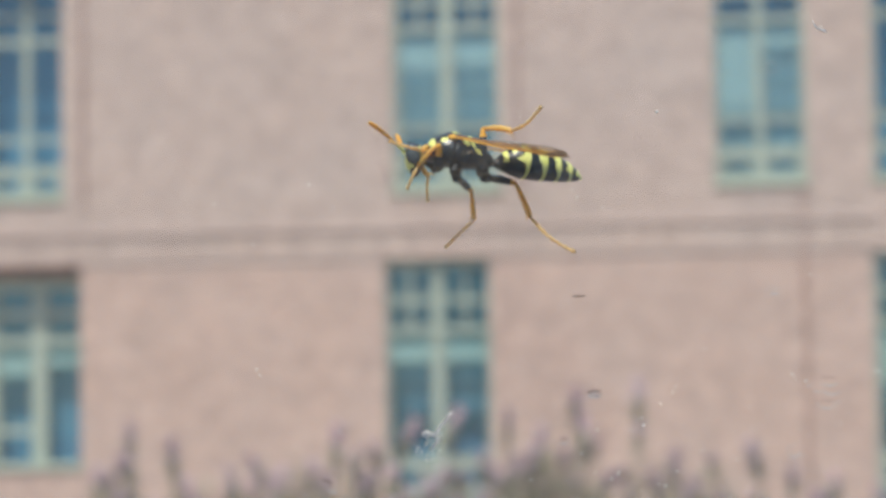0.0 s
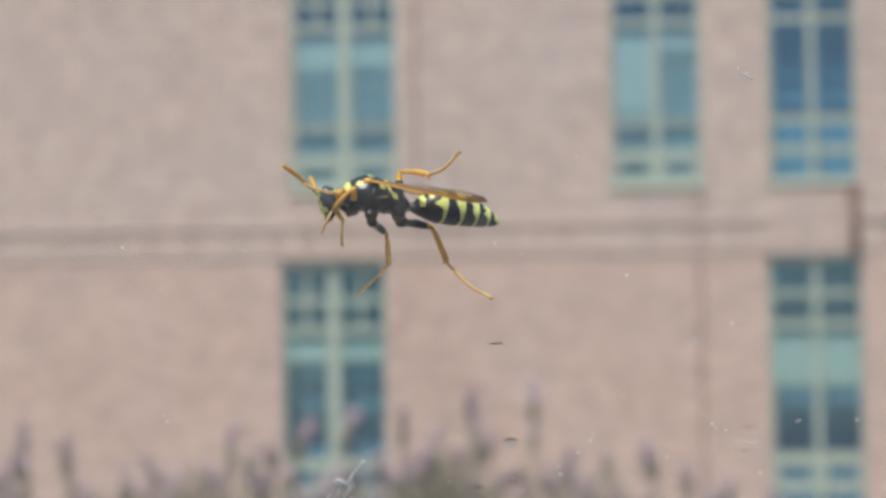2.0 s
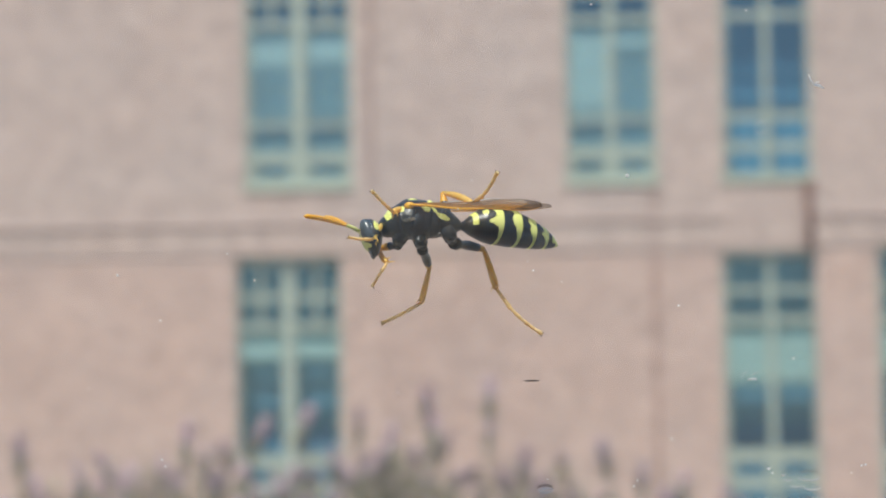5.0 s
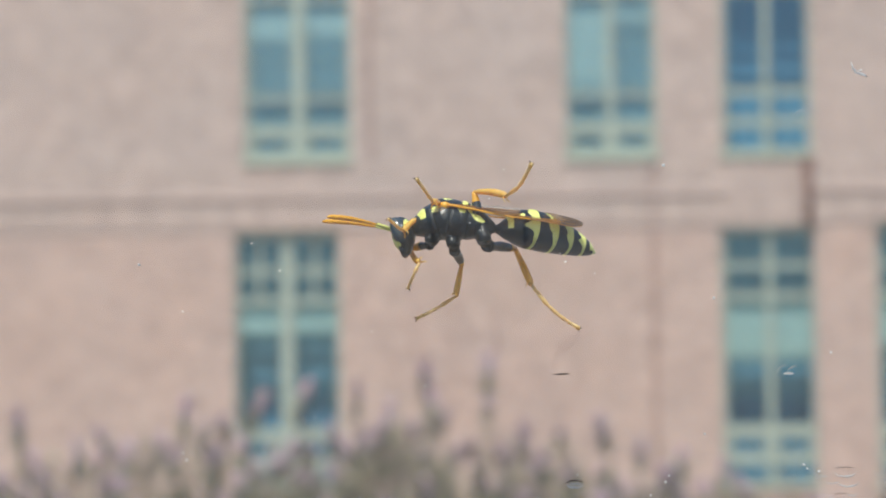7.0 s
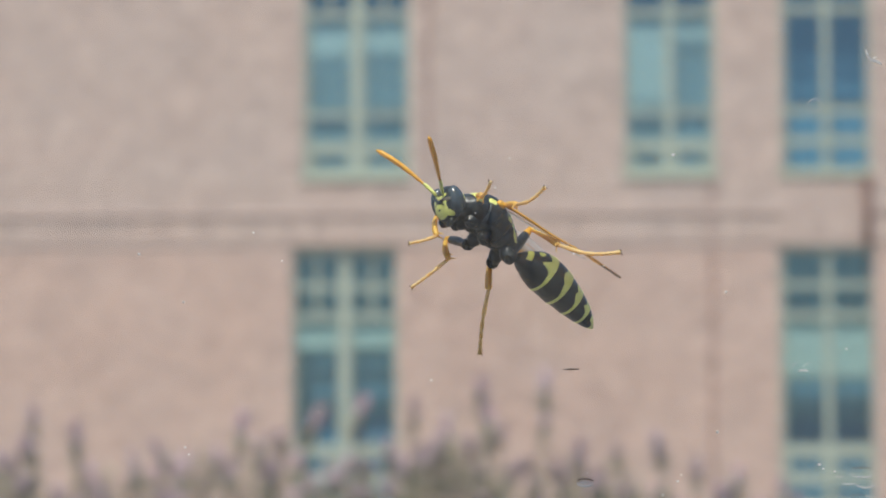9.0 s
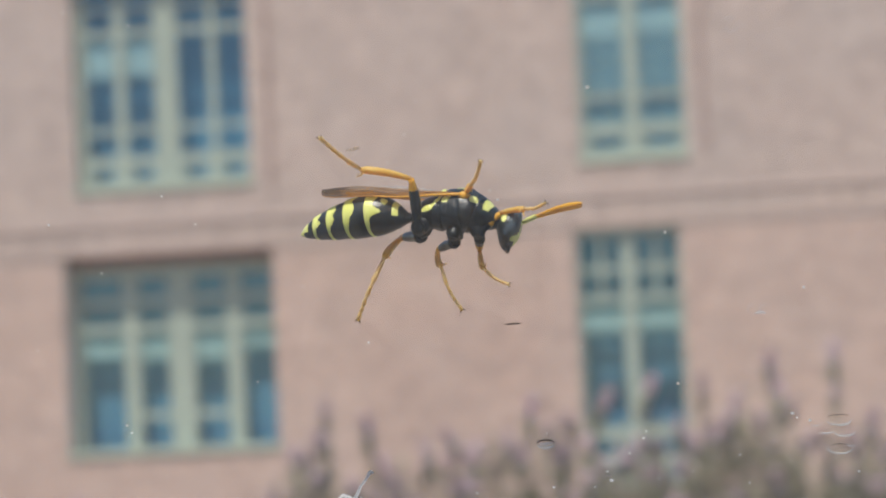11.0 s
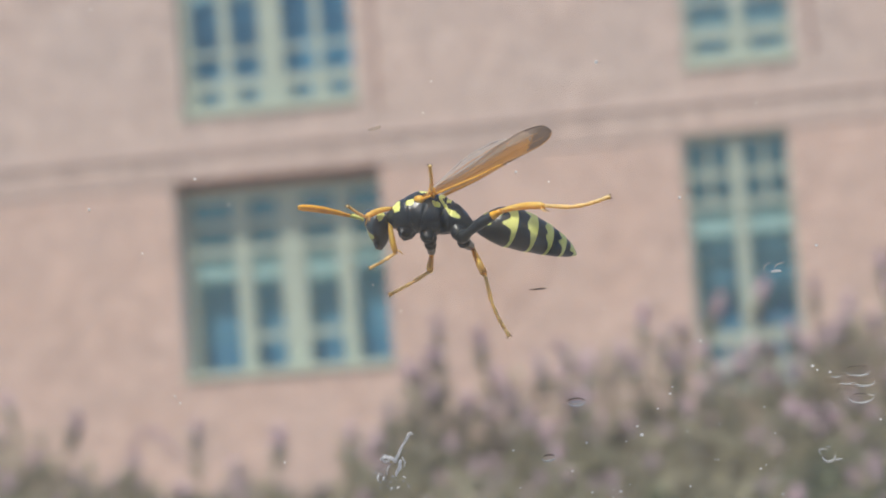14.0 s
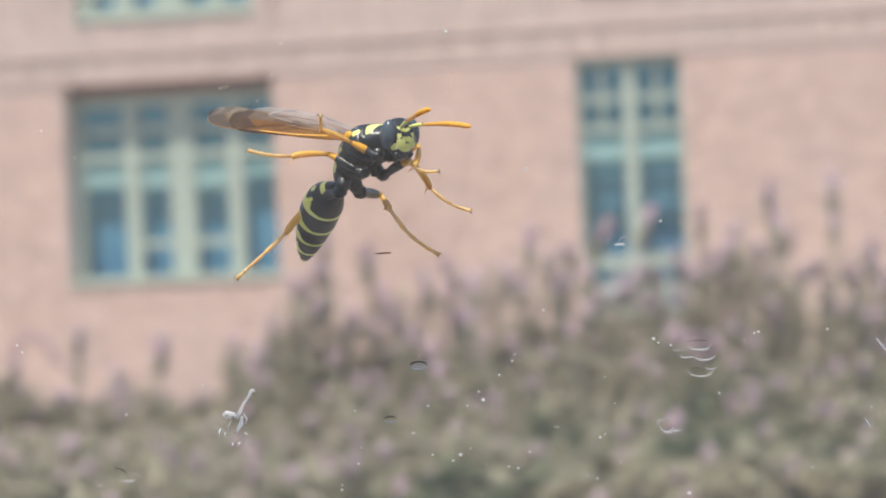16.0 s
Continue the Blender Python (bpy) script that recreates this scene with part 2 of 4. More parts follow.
def tube(bm, points, radii, around=6, mats=None):
    """A round limb through points with a radius at each."""
    rows = []
    for i, p in enumerate(points):
        p = Vector(p)
        d = (Vector(points[min(i + 1, len(points) - 1)]) - Vector(points[max(i - 1, 0)])).normalized()
        a = d.cross(Vector((0, 0, 1)) if abs(d.z) < 0.9 else Vector((1, 0, 0))).normalized()
        b = d.cross(a)
        rows.append([bm.verts.new(p + radii[i] * (math.cos(t) * a + math.sin(t) * b)) for t in (2 * math.pi * k / around for k in range(around))])
    for i in range(len(rows) - 1):
        for k in range(around):
            f = bm.faces.new((rows[i][k], rows[i][(k + 1) % around], rows[i + 1][(k + 1) % around], rows[i + 1][k]))
            f.smooth = True
            f.material_index = mats[i] if mats else 0
    f = bm.faces.new(rows[0][::-1])
    f.material_index = mats[0] if mats else 0
    f = bm.faces.new(rows[-1])
    f.material_index = mats[-1] if mats else 0

# ---- the building across the way ----
WALL_Y = 34.0
EDGE_X = 3.75  # from here on the wall stands forward as a pier
PIER = 0.20
LEFT, RIGHT, TOP = -19.0, 9.0, 10.4
UPPER_ROWS = [(4.62, 4.80), (4.956, 5.295), (5.37, 6.66), (6.75, 7.03), (7.10, 7.42)]
LOWER_ROWS = [(0.10, 0.33), (0.49, 0.69), (0.87, 2.535), (2.63, 2.955), (3.035, 3.43)]
WINDOWS = {}
WINDOWS["window_1"] = dict(x=(-11.280, -8.270), z=(0.77, 3.58), cols=[(-11.150, -10.550), (-10.330, -9.890), (-9.530, -9.050), (-8.830, -8.330)],
                           rows=[(0.86, 2.49), (2.60, 2.86), (2.98, 3.26)], blind=[2.14, 2.10, 2.06, 2.20], low=(1, 2), deep=0.40, lintel=0.16)
WINDOWS["window_2"] = dict(x=(-11.040, -8.510), z=(4.44, 7.49), cols=[(-10.900, -10.470), (-10.320, -9.900), (-9.560, -9.110), (-9.000, -8.570)],
                           rows=UPPER_ROWS, blind=[6.1, 6.1, 0, 0], low=(), deep=0.2, cap=True)
WINDOWS["window_3"] = dict(x=(-4.060, -2.630), z=(0.02, 3.54), cols=[(-4.005, -3.440), (-3.260, -2.685)], rows=LOWER_ROWS, blind=[2.155, 2.165], low=(), split=(3, 4))
WINDOWS["window_4"] = dict(x=(-3.920, -2.465), z=(4.43, 7.55), cols=[(-3.837, -3.268), (-3.090, -2.520)], rows=UPPER_ROWS, blind=[6.15, 6.2], low=(), split=(3, 4), slats=(0, 1))
WINDOWS["window_5"] = dict(x=(0.440, 1.665), z=(4.43, 7.55), cols=[(0.500, 0.995), (1.105, 1.600)], rows=UPPER_ROWS, blind=[5.50, 6.35], low=(), slats=(0, 1))
WINDOWS["window_6"] = dict(x=(2.540, 3.730), z=(4.44, 7.55), cols=[(2.615, 3.100), (3.195, 3.690)], rows=[(4.57, 4.88), (4.99, 5.30), (5.40, 6.68), (6.77, 7.05), (7.12, 7.42)], blind=[0, 0], low=())
WINDOWS["window_7"] = dict(x=(2.490, 3.740), z=(0.02, 3.52), cols=[(2.570, 3.100), (3.195, 3.710)], rows=LOWER_ROWS, blind=[1.755, 1.755], low=())
WINDOWS["window_8"] = dict(x=(4.540, 5.920), z=(0.02, 3.58), cols=[(4.610, 5.140), (5.280, 5.840)], rows=LOWER_ROWS, blind=[1.9, 2.0], low=(), pier=True)


def wall_front(x):
    return WALL_Y - (PIER if x > EDGE_X else 0.0)


def in_window(x0, x1, z0, z1):
    return any(x1 > w["x"][0] and x0 < w["x"][1] and z1 > w["z"][0] and z0 < w["z"][1] for w in WINDOWS.values())


def build_wall():
    """The mortar bed behind the bricks, cut by the openings."""
    xs = sorted({LEFT, EDGE_X, RIGHT, *(v for w in WINDOWS.values() for v in w["x"])})
    zs = sorted({-1.5, TOP, *(v for w in WINDOWS.values() for v in w["z"])})
    bm = bmesh.new()
    for x0, x1 in zip(xs, xs[1:]):
        for z0, z1 in zip(zs, zs[1:]):
            if not in_window(x0 + 0.001, x1 - 0.001, z0 + 0.001, z1 - 0.001):
                y = wall_front((x0 + x1) / 2)
                box(bm, x0, x1, y, WALL_Y + 0.50, z0, z1)
    ob = tagged(link("wall_north", bm, MORTAR), "pink-tan brick facade with pale mortar and soldier-course band", "wall", kind="structure")
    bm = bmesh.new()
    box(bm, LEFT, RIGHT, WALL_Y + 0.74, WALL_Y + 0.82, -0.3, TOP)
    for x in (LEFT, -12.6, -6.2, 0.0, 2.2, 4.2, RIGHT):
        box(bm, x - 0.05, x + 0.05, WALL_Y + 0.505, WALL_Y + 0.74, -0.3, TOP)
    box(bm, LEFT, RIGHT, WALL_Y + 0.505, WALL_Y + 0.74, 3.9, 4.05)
    tagged(link("room_wall", bm, ROOM), "dim room backing, its blue standing for sky reflected in the windows", "wall", kind="structure")
    bm = bmesh.new()
    box(bm, LEFT - 0.1, RIGHT + 0.1, WALL_Y - 0.35, WALL_Y + 12, TOP, TOP + 0.22)
    tagged(link("roof", bm, COPING), "flat roof with pale stone coping", "roof", kind="structure")
    bm = bmesh.new()
    box(bm, LEFT, LEFT + 0.3, WALL_Y + 0.825, WALL_Y + 12, -0.3, TOP)
    box(bm, RIGHT - 0.3, RIGHT, WALL_Y + 0.825, WALL_Y + 12, -0.3, TOP)
    tagged(link("wall_side", bm, BRICK), "plain brick side walls of the building", "wall", kind="structure")
    return ob


def build_window(name, x, z, cols, rows, blind, low, split=(), slats=(), deep=0.11, pier=False, lintel=0.0, cap=False):
    y = WALL_Y + deep - (PIER if pier else 0)
    root = tagged(new(name), "sage-green framed window with blue glass and pale blinds", "window", kind="structure")
    if cap:
        bm = bmesh.new()
        box(bm, x[0] - 0.08, x[1] + 0.06, WALL_Y - 0.05, WALL_Y + 0.10, z[1] - 0.004, z[1] + 0.30)
        bmesh.ops.bevel(bm, geom=bm.edges[:], offset=0.012, segments=1, affect="EDGES")
        part("stone_lintel", bm, LINTEL_STONE, root, "pale stone lintel")
    # dark brown stands in for the shade under the window head
    if lintel:
        bm = bmesh.new()
        box(bm, x[0], x[1], y - 0.06, y + 0.10, z[1] - lintel, z[1] - 0.002)
        part("lintel", bm, SHADE_BROWN, root, "recessed lintel, its shade put into the dark brown colour")
        z = (z[0], z[1] - lintel)
    bm = bmesh.new()
    panes = []
    for n, (c0, c1) in enumerate(cols):
        for k, (r0, r1) in enumerate(rows):
            if k == len(rows) - 1 and r1 > z[1]:
                r1 = z[1] - 0.05
            if k in split:
                mid = (c0 + c1) / 2
                panes += [(c0, mid - 0.03, r0, r1, n, k), (mid + 0.03, c1, r0, r1, n, k)]
            elif n in low and k == 0:
                panes += [(c0, c1, r0, r0 + 0.40, n, k), (c0 + 0.01, c1 - 0.01, r0 + 0.50, r1, n, k)]
            elif rows is UPPER_ROWS and k == 0 or rows is LOWER_ROWS and k == 1:
                panes.append((c0 + 0.05, c1 - 0.05, r0, r1, n, k))
            else:
                panes.append((c0, c1, r0, r1, n, k))
    xs = sorted({x[0], x[1], *(p[0] for p in panes), *(p[1] for p in panes)})
    zs = sorted({z[0], z[1], *(p[2] for p in panes), *(p[3] for p in panes)})
    for a, b in zip(xs, xs[1:]):
        for c, d in zip(zs, zs[1:]):
            mx, mz = (a + b) / 2, (c + d) / 2
            if not any(p[0] < mx < p[1] and p[2] < mz < p[3] for p in panes):
                # rails lie a little behind the stiles
                stile = mx < cols[0][0] or mx > cols[-1][1] or any(q[1] < mx < r[0] for q, r in zip(cols, cols[1:]))
                box(bm, a, b, y - (0.012 if stile else 0.0), y + 0.07, c, d)
    part("window_frame", bm, FRAME, root)
    bm = bmesh.new()
    box(bm, x[0] - 0.03, x[1] + 0.03, y - deep - 0.055, y + 0.02, z[0] - 0.004, z[0] + 0.075)
    bmesh.ops.bevel(bm, geom=bm.edges[:], offset=0.008, segments=1, affect="EDGES")
    part("window_sill", bm, SILL, root)
    for c0, c1, r0, r1, n, k in panes:
        bm = bmesh.new()
        box(bm, c0 - 0.004, c1 + 0.004, y + 0.03, y + 0.036, r0 - 0.004, r1 + 0.004)
        part("pane", bm, PANE, root).visible_shadow = False
    main = max(range(len(rows)), key=lambda k: rows[k][1] - rows[k][0])
    for n, (c0, c1) in enumerate(cols):
        if blind[n]:
            bm = bmesh.new()
            box(bm, c0 - 0.02, c1 + 0.02, y + 0.075, y + 0.083, blind[n], rows[main][1] + 0.04)
            part("blind", bm, BLIND, root, "pale green roller blind")
        if n in slats:
            bm = bmesh.new()
            top, i = (blind[n] or rows[main][1]) - 0.03, 0
            while top > rows[0][0] + 0.03:
                drop = 0.026 if i % 4 else 0.036
                vs = box(bm, c0 - 0.01, c1 + 0.01, y + 0.075, y + 0.079, top - drop, top)
                top -= 0.066 + 0.012 * math.sin(i * 1.7)
                i += 1
            part("slat_blind", bm, SLAT, root, "pale slatted blind, partly open")


BAND = [(4.262, 4.462), (3.655, 3.945)]
COURSE, JOINT_W = 0.0677, 0.010


def brick_cells():
    """Every brick of the front as x0, x1, z0, z1, proud."""
    rng = random.Random(5)
    x_from, x_to = -16.5, 7.0
    for row in range(-19, int(7.9 / COURSE)):
        z0 = 0.0 + row * COURSE
        z1 = z0 + COURSE - JOINT_W
        if any(z1 > a - 0.005 and z0 < b + 0.005 for a, b in BAND) or 3.555 < z1 and z0 < 3.65 or 3.94 < z1 and z0 < 4.045:
            continue
        x = x_from - (0.1065 if row % 2 else 0)
        while x < x_to:
            yield x, x + 0.203, z0, z1, rng.uniform(0.004, 0.011)
            x += 0.213
    for a, b in BAND:
        x = x_from
        while x < x_to:
            if b - a < 0.25:
                yield x, x + 0.058, a, b - 0.008, rng.uniform(0.010, 0.018)
            else:
                mid = (a + b) / 2
                yield x, x + 0.058, a, b - 0.008, rng.uniform(0.018, 0.026)
            x += COURSE


def clipped(x0, x1, z0, z1):
    """The pieces of a brick that stay outside the openings."""
    for w in WINDOWS.values():
        (a, b), (c, d) = w["x"], w["z"]
        if x1 > a and x0 < b and z1 > c and z0 < d:
            if z0 < c - 0.03:
                z1 = min(z1, c - 0.005)
            elif z1 > d + 0.03:
                z0 = max(z0, d + 0.005)
            elif x0 < a - 0.02:
                x1 = min(x1, a)
            elif x1 > b + 0.02:
                x0 = max(x0, b)
            else:
                return None
    if x0 < EDGE_X < x1:
        if EDGE_X - x0 > x1 - EDGE_X:
            x1 = EDGE_X - 0.004
        else:
            x0 = EDGE_X
    return (x0, x1, z0, z1) if x1 - x0 > 0.025 and z1 - z0 > 0.02 else None


def build_bricks(wall):
    verts, faces = [], []
    shared, count = {}, 0
    for x0, x1, z0, z1, proud in brick_cells():
        cut = clipped(x0, x1, z0, z1)
        if not cut:
            continue
        x0, x1, z0, z1 = cut
        y1 = wall_front((x0 + x1) / 2)
        whole = abs(x1 - x0 - 0.203) < 1e-6 and abs(z1 - z0 - COURSE + JOINT_W) < 1e-6
        if whole and -2.0 < x0 < 1.4 and 2.25 < z0 < 3.45 and count < 290:
            if "brick" not in shared:
                me = bpy.data.meshes.new("brick")
                bev = 0.004
                w, h = 0.203, COURSE - JOINT_W
                me.from_pydata([(0, 0, 0), (w, 0, 0), (w, 0, h), (0, 0, h), (bev, -0.012, bev), (w - bev, -0.012, bev), (w - bev, -0.012, h - bev), (bev, -0.012, h - bev)], [],
                               [(4, 5, 6, 7), (0, 1, 5, 4), (1, 2, 6, 5), (2, 3, 7, 6), (3, 0, 4, 7)])
                me.materials.append(BRICK_PIECE)
                shared["brick"] = me
            ob = new("brick", shared["brick"])
            ob.parent = wall
            ob.location = (x0, y1 + 0.012 - proud, z0)
            count += 1
            continue
        b, y0 = 0.004, y1 - proud
        i = len(verts)
        verts += [(x0, y1 + 0.002, z0), (x1, y1 + 0.002, z0), (x1, y1 + 0.002, z1), (x0, y1 + 0.002, z1), (x0 + b, y0, z0 + b), (x1 - b, y0, z0 + b), (x1 - b, y0, z1 - b), (x0 + b, y0, z1 - b)]
        faces += [(i + 4, i + 5, i + 6, i + 7), (i, i + 1, i + 5, i + 4), (i + 1, i + 2, i + 6, i + 5), (i + 2, i + 3, i + 7, i + 6), (i + 3, i, i + 4, i + 7)]
    me = bpy.data.meshes.new("brickwork")
    me.from_pydata(verts, [], faces)
    me.materials.append(BRICK)
    me.materials.append(BRICK_GREY)
    me.polygons.foreach_set("material_index", [1 if verts[f[0]][2] > 3.6 else 0 for f in faces])
    ob = new("brickwork", me)
    ob.parent = wall
    tagged(ob, "running-bond pink-tan bricks with pale joints", kind="stuff")


def build_trim():
    for name, z0, z1, out in (("trim_1", 3.955, 4.035, 0.05), ("trim_2", 3.565, 3.64, 0.035)):
        bm = bmesh.new()
        for x0, x1 in ((LEFT, 2.56), (EDGE_X, RIGHT)):
            y = wall_front((x0 + x1) / 2)
            box(bm, x0, x1, y - out, y + 0.01, z0, z1)
        box(bm, 2.56, EDGE_X, WALL_Y - 0.012, WALL_Y + 0.01, z0, z1)
        tagged(link(name, bm, STONE_TRIM), "projecting brick ledge running along the facade", "ledge", kind="structure")
    # brown strips in place of the shadow lines where the wall steps
    for name, x, z0, z1 in (("shadow_line_1", -2.20, 4.47, TOP), ("shadow_line_2", 1.60, 0.0, 4.42), ("shadow_line_3", -8.21, 4.3, TOP)):
        bm = bmesh.new()
        y = WALL_Y
        box(bm, x - 0.016, x + 0.016, y - 0.03, y + 0.01, z0, z1)
        tagged(link(name, bm, SHADE_BROWN), "rust-brown vertical strip standing for a shadow line in the brickwork", "joint", kind="structure")


def build_recess_shade():
    """A dark pipe-shaped piece, added to stand for recess shade beside the pier."""
    bm = bmesh.new()
    x, y = EDGE_X - 0.075, WALL_Y - 0.085
    tube(bm, [(x, y, 3.50), (x, y, 4.30)], [0.055, 0.055], 10)
    box(bm, x - 0.07, x + 0.068, y - 0.06, y + 0.07, 4.30, 4.44)
    for z in (3.62, 4.12):
        box(bm, x - 0.066, x + 0.064, y - 0.065, y + 0.072, z, z + 0.03)
    tagged(link("recess_shade_strip", bm, SHADE_BROWN), "short dark brown pipe shape standing for recess shade beside the pier", "pipe")


def build_ground():
    bm = bmesh.new()
    xs = [-900, -300, -60, -20, 0, 20, 60, 300, 900]
    ys = [-900, -200, -20, 0, 10, 16.9, 17.6, 20, 25, 30, 34, 60, 200, 1500]
    # the ground drops behind the shrubs to fit the camera's view of the wall
    drop = {17.6: -0.12, 20: -0.55, 25: -1.05}
    grid = [[bm.verts.new((x, y, -0.02 if y < 17 else drop[y] if y in drop else -1.25)) for x in xs] for y in ys]
    for j in range(len(ys) - 1):
        for i in range(len(xs) - 1):
            bm.faces.new((grid[j][i], grid[j][i + 1], grid[j + 1][i + 1], grid[j + 1][i]))
    tagged(link("ground", bm, SOIL), "dark brown mulched soil", "ground", kind="structure")


facade = build_wall()
build_trim()
build_recess_shade()
for name, spec in WINDOWS.items():
    build_window(name, **spec)
build_ground()

# ---- sage shrubs ----


def spike_mesh(seed):
    """A flower spike 1 m long in its own space, of whorls of small calyxes."""
    rng = random.Random(seed)
    bm = bmesh.new()
    tube(bm, [(0, 0, 0), (0.01, 0, 0.5), (0, 0, 0.97)], [0.035, 0.03, 0.02], 5)
    whorls = rng.randint(8, 10)
    for w in range(whorls):
        z = 0.08 + 0.9 * w / whorls
        size = 0.17 * (1.0 - 0.35 * abs(w / whorls - 0.45))
        turn = rng.uniform(0, 6.28)
        for k in range(6):
            a = turn + k * 1.047 + rng.uniform(-0.2, 0.2)
            d = Vector((math.cos(a), math.sin(a), rng.uniform(0.35, 0.9))).normalized()
            ball(bm, Vector((0, 0, z)) + d * size * 0.62, (size * 0.36, size * 0.36, size * 0.72), Vector((0, 0, 1)).rotation_difference(d), 5, 4, 2 if z < 0.42 + rng.uniform(-0.15, 0.15) else (1 if rng.random() < 0.42 else 0))
    me = bpy.data.meshes.new("flower_spike")
    bm.to_mesh(me)
    bm.free()
    me.materials.append(PETAL)
    me.materials.append(PETAL_PALE)
    me.materials.append(BRACT)
    return me


SPIKES = [spike_mesh(s) for s in range(7)]


def leaf_faces(verts, faces, at, way, up, length, width):
    """One folded lance-shaped leaf of four faces."""
    side = way.cross(up).normalized()
    up = side.cross(way)
    i = len(verts)
    for s, w, h in ((0, 0.1, 0), (0.35, 0.5, 0.04), (0.7, 0.42, 0.02), (1.0, 0.02, -0.08)):
        c = at + way * length * s + up * length * h
        verts += [c - side * width * w + up * width * 0.25, c, c + side * width * w + up * width * 0.25]
    for k in range(3):
        a = i + 3 * k
        faces += [(a, a + 1, a + 4, a + 3), (a + 1, a + 2, a + 5, a + 4)]


def shrub(x, y, top, seed, wide=0.42, stems=34, flowers=0.6, leaves=26, leads=(), leaf=LEAF):
    rng = random.Random(seed)
    root = tagged(new("sage_shrub"), "grey-green sage shrub with purple and pink flower spikes" if leaf is LEAF else "deep green leafy sage shrub with few flower spikes", "shrub", "shrubs before the facade")
    root.location = (x, y, -0.02)
    bm = bmesh.new()
    verts, faces = [], []
    for s in range(stems):
        a, r = rng.uniform(0, 6.28), math.sqrt(rng.random())
        height = top * (1.0 - 0.35 * r * r) * (0.45 + 0.55 * rng.random())
        if s == 0:
            r, height = 0.1, top
        foot = Vector((0.10 * math.cos(a) * r, 0.10 * math.sin(a) * r, 0))
        head = Vector((wide * r * math.cos(a) + rng.uniform(-0.14, 0.14), wide * r * math.sin(a), height))
        lead = s < len(leads)
        if lead:  # a stem that ends in one of the tallest spikes
            head = Vector((leads[s][0] - x, rng.uniform(-0.1, 0.1), leads[s][1] - 0.06))
        pts = []
        for k in range(6):
            q = k / 5
            pts.append(foot.lerp(head, q) + Vector((foot.x - head.x, foot.y - head.y, 0)) * -0.25 * math.sin(q * math.pi) + Vector((rng.uniform(-1, 1), rng.uniform(-1, 1), 0)) * 0.012)
        tube(bm, pts, [0.007, 0.006, 0.0055, 0.005, 0.0045, 0.004], 4)
        d = (pts[-1] - pts[-2]).normalized()
        size = 0
        if lead or rng.random() < flowers:
            ob = new("flower_spike", rng.choice(SPIKES))
            ob.parent = root
            size = rng.uniform(0.10, 0.30) * min(1.0, 0.5 + 0.5 * top)
            fat = rng.uniform(0.9, 1.25) * 0.20 * rng.uniform(0.75, 1.1)
            if lead:
                size, fat = rng.uniform(0.22, 0.36), rng.uniform(0.18, 0.27)
            lean = (d + Vector((rng.uniform(-0.5, 0.5), rng.uniform(-0.3, 0.3), 0.2)) * (0.8 if lead else 1)).normalized()
            ob.matrix_local = Matrix.LocRotScale(pts[-1] - d * size * 0.85, Vector((0, 0, 1)).rotation_difference(lean), (fat, fat, size))
        for k in range(leaves):
            q = rng.uniform(0.18, 0.97 if not size else 0.86)
            i = min(4, int(q * 5))
            at = pts[i].lerp(pts[i + 1], q * 5 - i)
            b = rng.uniform(0, 6.28)
            way = Vector((math.cos(b), math.sin(b), rng.uniform(-0.1, 1.1))).normalized()
            leaf_faces(verts, faces, at, way, Vector((0, 0, 1)), rng.uniform(0.05, 0.12), rng.uniform(0.022, 0.042))
    part("stems", bm, STEM, root)
    me = bpy.data.meshes.new("foliage")
    me.from_pydata(verts, [], faces)
    me.materials.append(leaf)
    ob = new("foliage", me)
    ob.parent = root
    tagged(ob, "dusty grey-green narrow leaves" if leaf is LEAF else "deep green narrow leaves", kind="stuff")
    return root


BODIES = [(-8.3, 1.3), (-7.8, 1.4), (-7.35, 1.4), (-6.9, 0.86), (-6.4, 0.72), (-5.9, 0.56), (-5.4, 0.44), (-4.9, 0.36), (-4.4, 0.34), (-4.0, 0.70), (-3.6, 1.18), (-3.2, 1.0), (-2.8, 1.06), (-2.4, 1.24),
          (-2.0, 1.34), (-1.6, 1.36), (-1.2, 1.36), (-0.8, 1.40), (-0.4, 1.42), (0.0, 1.22), (0.4, 1.04), (0.8, 0.9), (1.2, 0.82), (1.65, 0.74), (2.1, 0.72), (2.6, 0.72), (3.1, 0.75)]
# where the tallest flower spikes end, along and up
LEADS = [(-7.4, 1.98), (-7.15, 1.5), (-6.98, 1.0), (-6.64, 1.08), (-6.19, 0.92), (-5.5, 0.79), (-5.0, 0.54), (-4.68, 0.72), (-4.32, 0.69), (-3.89, 1.08), (-3.56, 1.37), (-3.4, 1.26), (-3.23, 1.0), (-2.9, 1.09),
         (-2.62, 1.02), (-2.42, 1.1), (-2.28, 1.33), (-1.88, 1.37), (-1.51, 1.44), (-1.34, 1.15), (-1.16, 1.42), (-0.98, 1.29), (-0.7, 1.54), (-0.31, 1.59), (-0.12, 1.15), (0.45, 1.2), (0.64, 1.03), (0.89, 0.98), (1.18, 0.89)]
LOW_ROWS = [(15.0, 0.62, 0.55, 0.28), (13.8, 0.46, 0.5, 0.55), (12.7, 0.34, 0.5, 0.9), (11.7, 0.30, 0.46, 1.0), (10.9, 0.26, 0.46, 1.0)]


